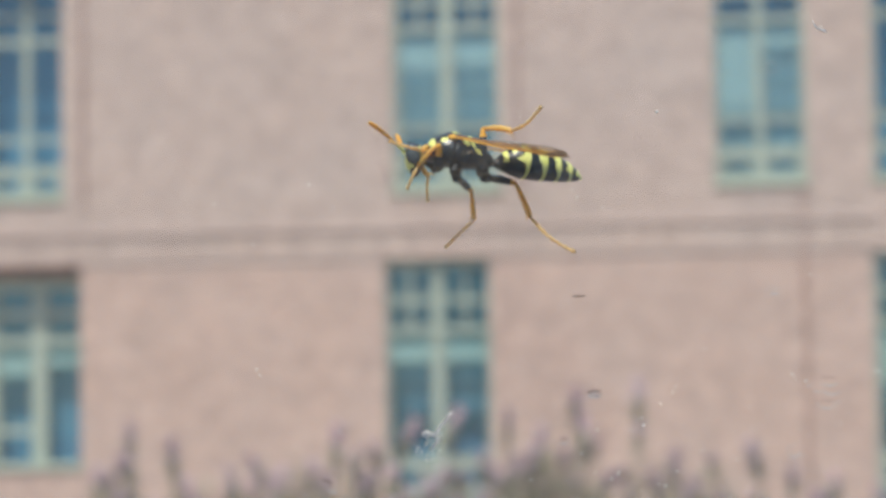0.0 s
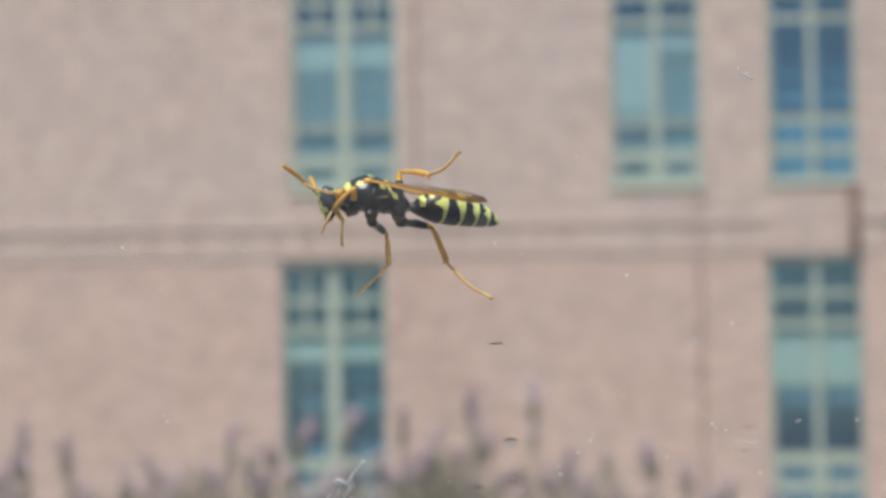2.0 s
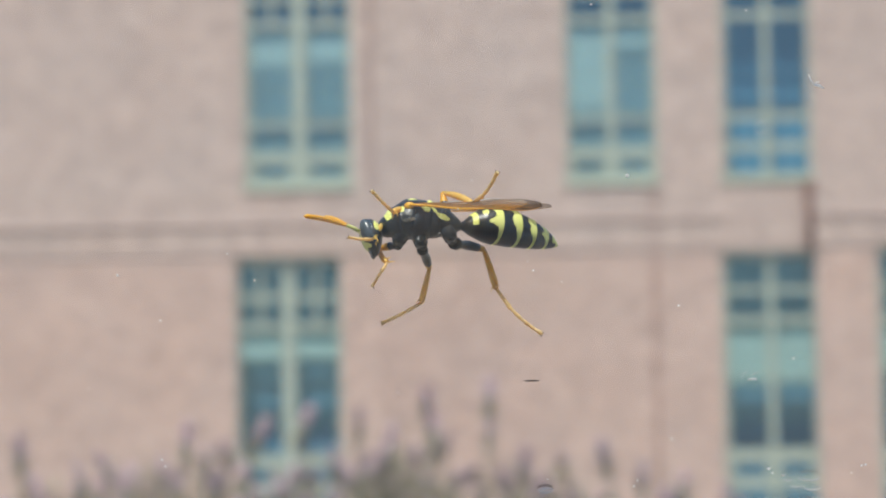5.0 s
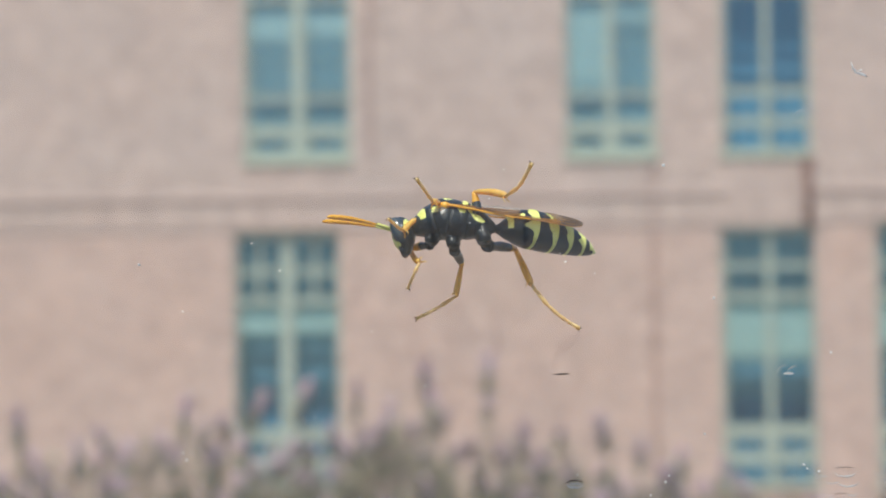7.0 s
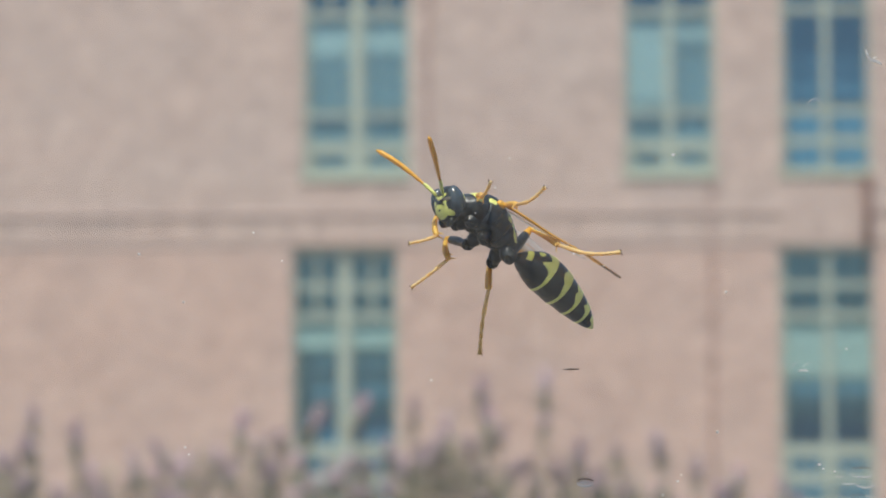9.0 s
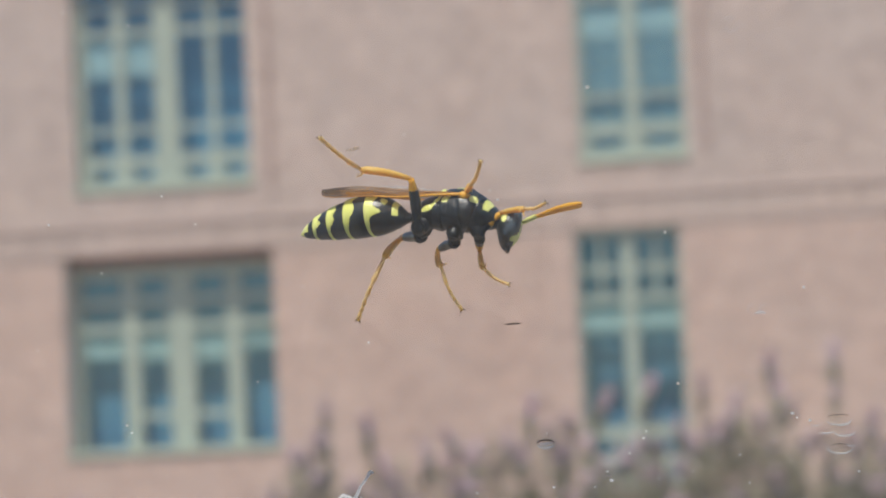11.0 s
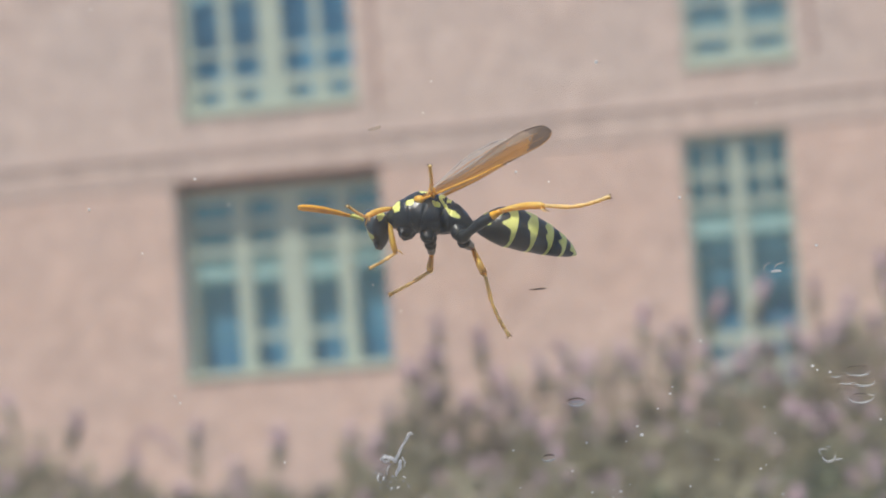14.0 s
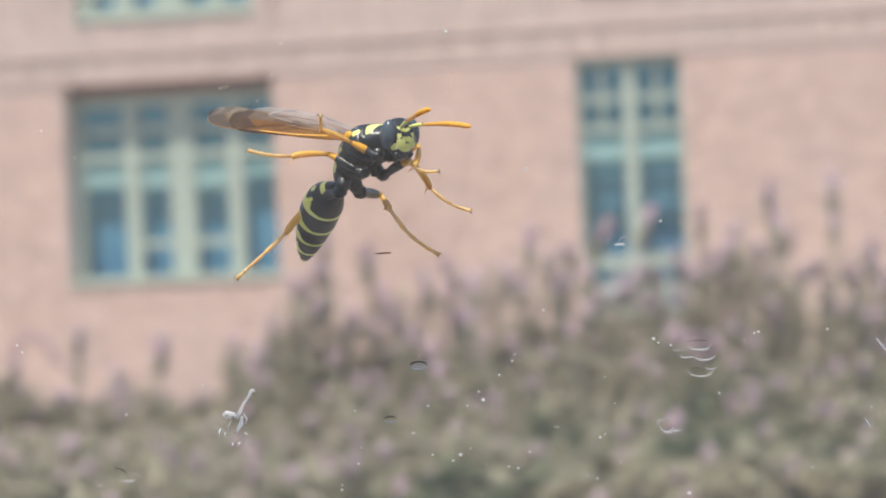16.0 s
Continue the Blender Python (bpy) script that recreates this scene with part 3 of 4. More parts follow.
def drooping_stem(root, x0, z0, x1, z1, over):
    """A long flower stem that arches over and hangs its tip."""
    pts = []
    for k in range(9):
        q = k / 8
        pts.append(Vector((x0 + (x1 - x0) * q, 0.05 * math.sin(q * 5), z0 + (z1 - z0) * q + over * math.sin(math.pi * q))))
    bm = bmesh.new()
    tube(bm, pts, [0.006, 0.006, 0.007, 0.009, 0.012, 0.014, 0.014, 0.012, 0.006], 6)
    rng = random.Random(int(1000 * over))
    for k in range(3, 9):
        for i in range(5):
            d = Vector((rng.uniform(-1, 1), rng.uniform(-1, 1), rng.uniform(-1, 1))).normalized()
            ball(bm, pts[k] + d * 0.02, (0.012, 0.012, 0.022), Vector((0, 0, 1)).rotation_difference(d), 5, 4)
    part("drooping_spike", bm, PETAL, root, "arching flower stem, past its bloom")


def build_shrubs():
    rng = random.Random(12)
    for n, (x, top) in enumerate(BODIES):
        leads = [p for p in LEADS if min(BODIES, key=lambda q: abs(q[0] - p[0])) == (x, top)]
        made = shrub(x, 16.2 + 0.30 * math.sin(n * 2.4), top, 100 + n, 0.42, 30, 0.5, 34, leads)
        if x == -5.9:
            drooping_stem(made, -0.05, 0.2, 0.50, 0.52, 0.36)
    for y, top, step, thin in LOW_ROWS:
        x = -8.4 * y / 16
        while x < 2.6:
            low = thin if -6.6 < x * 16 / y < -3.9 else 1.0
            deep = -2.3 < x * 13 / y < 0.6 and y < 14.5 and rng.random() < 0.4
            shrub(x, y + rng.uniform(-0.2, 0.2), top * rng.uniform(0.85, 1.15) * low, rng.randint(0, 10**6), 0.42, 22, 0.06 if deep else 0.36 if x * 13 / y < -2.5 else 0.2, 34, leaf=LEAF_GREEN if deep else LEAF)
            x += step * rng.uniform(0.85, 1.15)


build_shrubs()

# ---- the raked glass and what clings to it ----
RAKE = 38.14
PANEL = pose(0, 0, 1.25, 90 + RAKE, 0, 0)  # x to the side, y up the glass, z towards the inside
MM = 0.001


def build_screen():
    bm = bmesh.new()
    box(bm, -0.68, 0.68, -0.50, 0.36, 0.0, 0.005)
    bm.faces.ensure_lookup_table()
    for f in bm.faces:  # the inner face mirrors, the outer one carries the haze veil
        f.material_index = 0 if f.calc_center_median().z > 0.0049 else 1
    ob = tagged(link("windscreen", bm, [SCREEN, SCREEN_FILM]), "clear raked glass pane with an added haze veil, dust and dried marks", "window", kind="structure")
    ob.matrix_world = PANEL
    ob.visible_shadow = False
    # a plain dark shell closes the space behind the glass
    up = PANEL.to_3x3() @ Vector((0, 1, 0))
    head, foot = PANEL.translation + up * 0.36, PANEL.translation - up * 0.50
    for name, b in (("ceiling", (-0.72, 0.72, -1.9, head.y, head.z + 0.004, head.z + 0.05)), ("floor", (-0.72, 0.72, -1.9, foot.y + 0.05, foot.z - 0.16, foot.z - 0.11)),
                    ("wall_south", (-0.72, 0.72, -1.95, -1.9, -0.02, head.z + 0.05)), ("wall_west", (-0.77, -0.72, -1.95, foot.y, -0.02, head.z + 0.05)),
                    ("wall_east", (0.72, 0.77, -1.95, foot.y, -0.02, head.z + 0.05)), ("wall_front", (-0.72, 0.72, foot.y + 0.005, foot.y + 0.05, -0.02, foot.z - 0.004))):
        bm = bmesh.new()
        box(bm, *b)
        tagged(link(name, bm, CABIN), "plain dark lining that closes the cabin", "wall", kind="structure")


def blot(bm, x, y, rx, ry, turn=0.0, lift=0.12, seed=0, mat=0):
    """A flat dried drop on the outer face, thick in the middle, with an uneven rim (mm)."""
    rng = random.Random(seed)
    rim, c, s = [], math.cos(turn), math.sin(turn)
    for k in range(14):
        a = 2 * math.pi * k / 14
        q = rng.uniform(0.82, 1.12)
        px, py = rx * q * math.cos(a), ry * q * math.sin(a)
        rim.append(bm.verts.new((MM * (x + c * px - s * py), MM * (y + s * px + c * py), -0.02 * MM)))
    top = bm.verts.new((MM * x, MM * y, -lift * MM))
    for k in range(14):
        f = bm.faces.new((rim[k], rim[(k + 1) % 14], top))
        f.smooth, f.material_index = True, mat


def streak(bm, points, radii, mat=0):
    """A raised dried run along points on the outer face (mm)."""
    tube(bm, [(MM * x, MM * y, -0.03 * MM) for x, y in points], [MM * r for r in radii], 7, [mat] * (len(points) - 1))


def arc(bm, x, y, wide, high, thick, mat=0, turn=0.0):
    """A thin bow, sagging when high is negative (mm)."""
    c, s = math.cos(turn), math.sin(turn)
    pts = []
    for k in range(9):
        a = math.pi * k / 8
        px, py = -wide * math.cos(a), high * math.sin(a)
        pts.append((x + c * px - s * py, y + s * px + c * py))
    streak(bm, pts, [thick * (0.35 + 0.65 * math.sin(math.pi * k / 8)) for k in range(9)], mat)


def settle(name, label, category, materials, bm):
    ob = tagged(link(name, bm, materials), label, category)
    ob.matrix_world = PANEL


def water_mark(label, bows, flecks=()):
    bm = bmesh.new()
    for b in bows:
        arc(bm, *b)
    for n, f in enumerate(flecks):
        blot(bm, *f, lift=0.05, seed=n)
    settle("water_mark", label, "mark", [PALE_MARK, DARK_MARK], bm)


def build_marks():
    bm = bmesh.new()
    blot(bm, 7.4, -5.1, 0.72, 0.075, 0.02, 0.06, 3)
    settle("scratch_mark", "thin dark dash stuck on the glass", "mark", [DARK_MARK], bm)
    water_mark("small pale oval mark with a dark rim on the glass", [(8.4, -16.1, 0.62, -0.34, 0.12), (8.4, -16.0, 0.64, 0.30, 0.07, 1)], [(8.4, -16.05, 0.5, 0.14, 0.0)])
    water_mark("small pale oval mark on the glass", [(5.3, -21.5, 0.52, -0.26, 0.10), (5.4, -21.35, 0.45, 0.2, 0.06, 1)])
    # the dropping: a thin neck that widens, with a side arm and broken flecks below
    bm = bmesh.new()
    x, y = -4.9, -18.0
    for run, radii in (([(0.10, 0.10), (-0.10, -0.05), (-0.45, -0.65), (-0.95, -1.30), (-1.40, -2.15), (-1.80, -2.75)], [0.10, 0.17, 0.11, 0.12, 0.17, 0.20]), ([(0.0, 0.02), (0.22, -0.12)], [0.15, 0.05]),
                       ([(-2.85, -2.45), (-2.45, -2.15), (-2.05, -2.35), (-1.70, -2.60)], [0.12, 0.19, 0.20, 0.16]), ([(-2.80, -2.45), (-2.55, -2.70), (-2.2, -2.65)], [0.07, 0.13, 0.12]),
                       ([(-1.35, -2.70), (-1.55, -3.40), (-1.95, -4.00), (-2.05, -4.35)], [0.14, 0.20, 0.13, 0.03]), ([(-1.15, -2.3), (-1.0, -2.9), (-1.2, -3.4)], [0.05, 0.08, 0.04]),
                       ([(-2.30, -3.05), (-2.60, -3.60), (-2.70, -4.10)], [0.05, 0.07, 0.03]), ([(-3.30, -3.85), (-3.50, -4.25), (-3.55, -4.70)], [0.05, 0.10, 0.04]), ([(-3.0, -4.3), (-3.15, -4.6)], [0.08, 0.05]),
                       ([(-2.60, -5.40), (-2.72, -5.65)], [0.08, 0.06]), ([(-2.2, -5.5), (-1.95, -5.35)], [0.09, 0.05]), ([(-1.45, -4.30), (-1.25, -4.55)], [0.07, 0.04])):
        streak(bm, [(x + u, y + v) for u, v in run], [0.82 * r for r in radii])
    rng = random.Random(7)
    for k in range(16):  # crumbs that broke away below
        u, v = rng.uniform(-3.7, -1.2), rng.uniform(-5.6, -3.0)
        blot(bm, x + u, y + v, rng.uniform(0.05, 0.14), rng.uniform(0.05, 0.16), rng.uniform(0, 3), 0.05, k, 1)
    settle("dried_dropping", "whitish dried insect dropping streaked down the glass", "dropping", [DROPPING, PALE_MARK], bm)
    bm = bmesh.new()
    for b in ((29.55, -15.15, 0.85, -0.38, 0.055), (29.75, -15.35, 0.55, -0.22, 0.07), (29.5, -14.75, 0.75, 0.16, 0.035, 1), (28.6, -16.1, 0.50, -0.14, 0.06), (29.9, -16.15, 0.75, -0.42, 0.085), (27.9, -15.4, 0.35, -0.12, 0.05),
              (29.5, -17.55, 0.95, -0.62, 0.07), (29.4, -17.45, 0.55, 0.20, 0.03, 1), (30.3, -17.3, 0.35, -0.2, 0.05)):
        arc(bm, *b)
    settle("dried_splash", "pale dried splash of thin curved lines on the glass", "mark", [PALE_MARK, DARK_MARK], bm)
    bm = bmesh.new()
    for b in ((24.7, -5.35, 0.36, 0.10, 0.10), (24.2, -4.9, 0.45, 0.28, 0.03, 0, 0.9), (25.0, -4.8, 0.40, 0.16, 0.03, 0, 0.5)):
        arc(bm, *b)
    settle("water_mark", "short white dash with faint lines dried on the glass", "mark", [PALE_MARK, DARK_MARK], bm)
    bm = bmesh.new()
    streak(bm, [(42.5, -15.1), (42.75, -15.6), (43.1, -16.2), (43.3, -16.5)], [0.06, 0.11, 0.09, 0.04])
    settle("water_mark", "small white curved streak dried on the glass", "mark", [PALE_MARK], bm)
    bm = bmesh.new()
    streak(bm, [(41.35, -23.0), (41.5, -23.4), (41.8, -23.9)], [0.05, 0.09, 0.04])
    settle("water_mark", "thin pale tick dried on the glass", "mark", [PALE_MARK], bm)
    bm = bmesh.new()
    blot(bm, -1.6, 10.2, 0.46, 0.16, 0.12, 0.06, 8)
    blot(bm, -1.25, 10.3, 0.22, 0.14, 0.1, 0.09, 9)
    settle("fleck", "pale tan fleck stuck to the glass", "mark", [FLECK], bm)
    water_mark("faint pale curl dried on the glass", [(26.5, -23.2, 0.48, -0.55, 0.11), (26.25, -22.8, 0.30, 0.45, 0.06, 0, 0.9), (27.1, -23.5, 0.40, -0.10, 0.07), (26.6, -22.2, 0.12, -0.08, 0.06)])
    water_mark("brownish and pale smear dried on the glass", [(-17.3, -26.1, 0.50, 0.30, 0.07, 1, -0.7), (-16.8, -27.0, 0.45, -0.22, 0.09), (-19.3, -27.5, 0.22, -0.10, 0.07)])
    water_mark("speckled brownish smear on the glass", [(1.3, -30.7, 0.8, -0.3, 0.08), (1.0, -30.3, 0.3, 0.2, 0.06, 1), (1.9, -30.6, 0.25, 0.2, 0.06, 1)])
    bm = bmesh.new()
    streak(bm, [(27.8, 22.2), (27.95, 21.7), (28.2, 21.35), (28.6, 21.25), (28.95, 21.0)], [0.03, 0.06, 0.09, 0.11, 0.05])
    streak(bm, [(28.3, 21.5), (28.6, 21.6)], [0.05, 0.03])
    settle("lint", "tiny white curled lint on the glass", "lint", [DUST], bm)
    water_mark("faint pale ring dried on the glass", [(24.5, 17.8, 0.45, 0.5, 0.035), (24.5, 17.75, 0.45, -0.5, 0.03)])
    rng = random.Random(31)
    bm = bmesh.new()
    for k in range(90):
        x, y = rng.uniform(-46, 48), rng.uniform(-38, 34)
        if rng.random() < 0.45:
            x, y = rng.gauss(14, 8), rng.gauss(-24, 5)
        r = rng.choice((0.04, 0.05, 0.06, 0.07, 0.10))
        ball(bm, (MM * x, MM * y, -MM * r * 0.4), (MM * r * rng.uniform(0.8, 1.6), MM * r * rng.uniform(0.7, 1.1), MM * r * 0.6), Quaternion((0, 0, 1), rng.uniform(0, 3)), 6, 4)
    # the larger bright grains
    for x, y, r in ((34.0, -14.0, 0.10), (33.7, -14.1, 0.08), (39.0, -14.0, 0.11), (26.3, -14.3, 0.13), (27.5, -15.0, 0.11), (12.8, -19.8, 0.15), (12.6, -18.9, 0.09), (10.3, -25.4, 0.14), (13.9, -26.8, 0.10), (14.6, -27.0, 0.11), (21.3, -24.0, 0.09), (30.7, -19.9, 0.09),
                    (27.6, -30.2, 0.15), (37.2, -27.8, 0.09), (2.1, -26.0, 0.09), (8.1, -25.3, 0.10), (8.5, -20.2, 0.11), (0.3, -28.8, 0.10), (14.4, -17.3, 0.09), (15.8, -15.3, 0.07), (14.8, 13.8, 0.13), (27.8, -3.3, 0.10), (-3.1, -6.1, 0.08), (12.0, -7.4, 0.06), (-15.5, 7.4, 0.09), (-13.6, 4.9, 0.08), (26.6, -14.7, 0.08)):
        ball(bm, (MM * x, MM * y, -MM * r * 0.4), (MM * r * 1.1, MM * r, MM * r * 0.7), None, 8, 5)
    ob = tagged(link("dust", bm, DUST), "pale dust specks scattered over the glass", "dust", kind="stuff")
    ob.matrix_world = PANEL


build_screen()
build_marks()

# ---- the wasp (millimetres in its own space: x forward, y left, z the back) ----


def mm(bm):
    bmesh.ops.scale(bm, vec=(MM, MM, MM), verts=bm.verts)
    return bm


def profile(stops, steps):
    """Smooth rings between (x, ry, rz, cz) stops."""
    return [(v[0], max(v[1], 0.02), max(v[2], 0.02), 0.0, v[3]) for v in curve_through(stops, steps)]


def smooth(stops, steps):
    """A finer outline through (x, lead, trail) stops."""
    return [tuple(v) for v in curve_through(stops, steps)]


def curve_through(stops, steps):
    out = []
    for i in range(steps + 1):
        q = i / steps * (len(stops) - 1)
        k = min(int(q), len(stops) - 2)
        p = [stops[max(0, min(len(stops) - 1, k + j))] for j in (-1, 0, 1, 2)]
        t = q - k
        v = [0.5 * (2 * b + (c - a) * t + (2 * a - 5 * b + 4 * c - d) * t * t + (3 * b - a - 3 * c + d) * t ** 3) for a, b, c, d in zip(*p)]
        out.append(v)
    return out


def spot(parent, material, x, y, z, rx, ry, rz, turn=(0, 0, 0), name="yellow_mark"):
    bm = bmesh.new()
    ball(bm, (x, y, z), (rx, ry, rz), Euler([radians(a) for a in turn]).to_quaternion(), 12, 8)
    return part(name, mm(bm), material, parent)


STRETCH = 1.08
LEGS = {"fore": (2.2, 2.7, 2.2, (1.60, 0.72, -1.45)), "mid": (3.2, 2.9, 3.5, (-0.1, 0.90, -1.80)), "hind": (4.0, 3.5, 5.0, (-2.5, 0.90, -1.50))}


def leg_parts(root, kind):
    a, b, c, hip = LEGS[kind]
    thick = {"fore": 0.9, "mid": 1.0, "hind": 1.12}[kind]
    bm = bmesh.new()
    tube(bm, [(0, 0, 0), (0.12 * a, 0, 0), (0.24 * a, 0, 0), (0.5 * a, 0, 0.08), (0.8 * a, 0, 0.05), (0.93 * a, 0, 0.02), (a, 0, 0)], [r * thick for r in (0.42, 0.46, 0.27, 0.36, 0.30, 0.21, 0.19)], 10, [0, 0, 0, 1, 1, 1] if kind == "fore" else [0, 0, 0, 0, 1, 1])
    femur = part("femur", mm(bm), [BLACK, ORANGE], root, "black upper leg turning orange at the knee")
    bm = bmesh.new()
    tube(bm, [(0, 0, 0), (0.2 * b, 0.03, 0.10), (0.45 * b, 0.05, 0.15), (0.7 * b, 0.05, 0.13), (0.9 * b, 0.02, 0.05), (b, 0, 0)], [r * thick for r in (0.15, 0.19, 0.23, 0.25, 0.24, 0.15)], 9)
    for y in (0.14, -0.14):
        tube(bm, [(0.93 * b, y, -0.1), (0.98 * b, y * 1.5, -0.3), (1.07 * b, y * 1.8, -0.5)], [0.06, 0.05, 0.012], 5)
    tibia = part("tibia", mm(bm), AMBER, root, "orange-yellow shin with two spurs")
    bm = bmesh.new()
    pts, rad, mats, x = [], [], [], 0.0
    for n, (seg, r) in enumerate(((0.42, 0.145), (0.19, 0.135), (0.14, 0.13), (0.10, 0.13), (0.15, 0.14))):
        arc = lambda u: (u, 0.03 * c * math.sin(math.pi * u / c), 0.02 - 0.085 * c * math.sin(math.pi * u / c))
        pts += [arc(x + 0.01), arc(x + seg * c * 0.85), arc(x + seg * c * 0.97)]
        rad += [r * 0.75 * thick, r * 1.1 * thick, r * 0.6 * thick]
        mats += [0, 0, 0]
        x += seg * c
    tube(bm, pts, rad, 8, mats[:-1])
    for y in (0.1, -0.1):
        tube(bm, [(c * 0.97, y * 0.5, 0), (c * 1.0, y * 1.6, 0.05), (c * 1.02, y * 2.0, -0.12)], [0.06, 0.05, 0.015], 5, [1, 1])
    tarsus = part("tarsus", mm(bm), [PALE_AMBER, CLAW], root, "pale yellow foot with dark claws")
    return femur, tibia, tarsus


def build_wasp():
    root = tagged(new("wasp"), "black and yellow paper wasp with orange legs walking on glass", "wasp")
    p = {"root": root}
    # middle body: black plates with yellow patches along the collar, shield and flanks
    rings = profile([(2.85, 0.55, 0.50, -0.34), (2.45, 1.02, 0.84, -0.14), (1.8, 1.48, 1.20, 0.10), (0.7, 1.76, 1.60, 0.24), (-0.5, 1.58, 1.56, 0.20), (-1.5, 1.24, 1.30, 0.06), (-2.35, 0.84, 0.92, -0.15), (-2.95, 0.38, 0.38, -0.35)], 130)
    rings = [(x * STRETCH, *r) for x, *r in rings]

    def plates(i, a):
        x = rings[i][0] / STRETCH
        th = abs((a - math.pi / 2 + math.pi) % (2 * math.pi) - math.pi)  # 0 along the back
        oval = lambda cx, ct, rx, rt, slant=0.0: ((x - cx + slant * (th - ct)) / rx) ** 2 + ((th - ct) / rt) ** 2 < 1
        collar = th < 1.45 and abs(x - (2.36 - 0.26 * th)) < 0.15 + 0.09 * math.sin(2 * th)
        shield = (-1.08 < x < -0.68 and 0.12 < th < 0.62) or (-1.52 < x < -1.25 and 0.10 < th < 0.75)
        side = 0.62 < th < 1.30 and abs(x + 0.80 + 0.95 * (th - 0.62)) < 0.15 + 0.05 * math.sin(9 * th)
        return 1 if collar or shield or side or oval(1.18, 1.08, 0.30, 0.20) or oval(0.35, 0.38, 0.34, 0.10) or oval(-0.62, 1.08, 0.28, 0.20, 0.5) or oval(-1.80, 1.36, 0.42, 0.22, 0.4) else 0

    bm = bmesh.new()
    lathe(bm, rings, 104, plates)
    for v in bm.verts:  # domed back, bulging flanks, flat breast and the seams between the plates
        th = abs(math.atan2(v.co.y, v.co.z))
        x = v.co.x / STRETCH
        grow = 0.05 * math.exp(-((x - 0.9) / 0.7) ** 2 - (th / 0.6) ** 2) + 0.07 * math.exp(-((x + 0.95) / 0.28) ** 2 - (th / 0.5) ** 2)
        grow += 0.07 * math.exp(-((x - 0.45) / 0.75) ** 2 - ((th - 1.75) / 0.5) ** 2) + 0.06 * math.exp(-((x + 1.75) / 0.45) ** 2 - ((th - 1.5) / 0.5) ** 2)
        grow += 0.06 * math.exp(-((x - 1.95 + 0.5 * th) / 0.16) ** 2) * (th < 1.7)
        grow -= 0.10 * math.exp(-((math.pi - th) / 0.55) ** 2)
        for at, slant, deep, width in ((1.32, -0.42, 0.10, 0.08), (0.10, 0.30, 0.08 if th > 1.15 else 0.0, 0.07), (-0.55, 0.10, 0.07 if th < 0.9 else 0.02, 0.06), (-1.10, 0.24, 0.10, 0.08), (-1.62, 0.12, 0.05, 0.06)):
            grow -= deep * math.exp(-((x - at - slant * (th - 1.3)) / width) ** 2)
        grow -= 0.09 * math.exp(-((math.pi - th) / 0.10) ** 2) + 0.05 * math.exp(-((th - 1.95 - 0.15 * x) / 0.07) ** 2) * (-0.9 < x < 1.2)
        v.co = (x * STRETCH, v.co.y * (1 + grow), v.co.z * (1 + grow))
        v.co *= 1.0 + 0.025 * noise.noise(v.co * 1.9)
    thorax = part("thorax", mm(bm), [BLACK, YELLOW], root)
    for s in (1, -1):
        spot(thorax, ORANGE, 0.55, 1.48 * s, 1.14, 0.42, 0.26, 0.32, (0, 0, 0), "wing_cap")
    for kind in LEGS:  # the cones that carry the legs
        hip = LEGS[kind][3]
        for s in (1, -1):
            bm = bmesh.new()
            slant = {"fore": 0.35, "mid": -0.1, "hind": -0.55}[kind]
            tube(bm, [(hip[0] - slant, 0.35 * s, hip[2] + 1.35), (hip[0] - slant * 0.6, 0.58 * s, hip[2] + 0.70), (hip[0] - slant * 0.2, 0.80 * hip[1] * s, hip[2] + 0.30), (hip[0], hip[1] * s, hip[2] + 0.02), (hip[0] + 0.04, hip[1] * 1.06 * s, hip[2] - 0.14)], [0.30, 0.52, 0.54, 0.38, 0.17], 12)
            part("coxa", mm(bm), BLACK, thorax)
    # head, hung on the neck: a flat wedge with a yellow face
    bm = bmesh.new()
    bmesh.ops.create_uvsphere(bm, u_segments=88, v_segments=64, radius=1)
    for v in bm.verts:
        x, y, z = v.co
        t = min(max((-z - 0.1) / 0.9, 0.0), 1.0)
        v.co = (0.74 + x * 0.90 * (1 - 0.26 * t) + 0.20 * t - 0.12 * max(0.0, y) ** 2 - 0.12 * min(0.0, y) ** 2, y * 1.54 * (1 - 0.34 * t * t), -0.08 + z * (1.32 + 0.32 * t))
        v.co.x -= 0.05 * math.exp(-((abs(v.co.y) - 0.34) / 0.16) ** 2 - ((v.co.z - 0.30) / 0.2) ** 2)  # pits of the antennae
        v.co.x += 0.07 * math.exp(-(v.co.y / 0.5) ** 2 - ((v.co.z + 0.75) / 0.4) ** 2) * (x > 0)
    for f in bm.faces:
        f.smooth = True
        x, y, z = f.calc_center_median()
        y = abs(y)
        front = f.normal.x > 0.05
        face = front and (y / 0.72) ** 2 + ((z + 0.68) / 0.55) ** 2 < 1 and not (y / 0.20) ** 2 + ((z + 0.58) / 0.065) ** 2 < 1
        lobe = f.normal.x > -0.25 and ((y - 0.84) / 0.24) ** 2 + ((z + 0.80) / 0.26) ** 2 < 1
        brow = front and abs(z - 0.46 + 0.14 * math.cos(y * 4)) < 0.12 and y < 0.62
        orbit = front and abs(y - 0.60 + 0.10 * z) < 0.13 and -0.62 < z < 0.12
        cheek = f.normal.x < 0.10 and y > 0.45 and ((x - 0.22 + 0.12 * z) / 0.19) ** 2 + ((z - 0.42) / 0.46) ** 2 < 1
        f.material_index = 1 if face or lobe or brow or orbit or cheek else 0
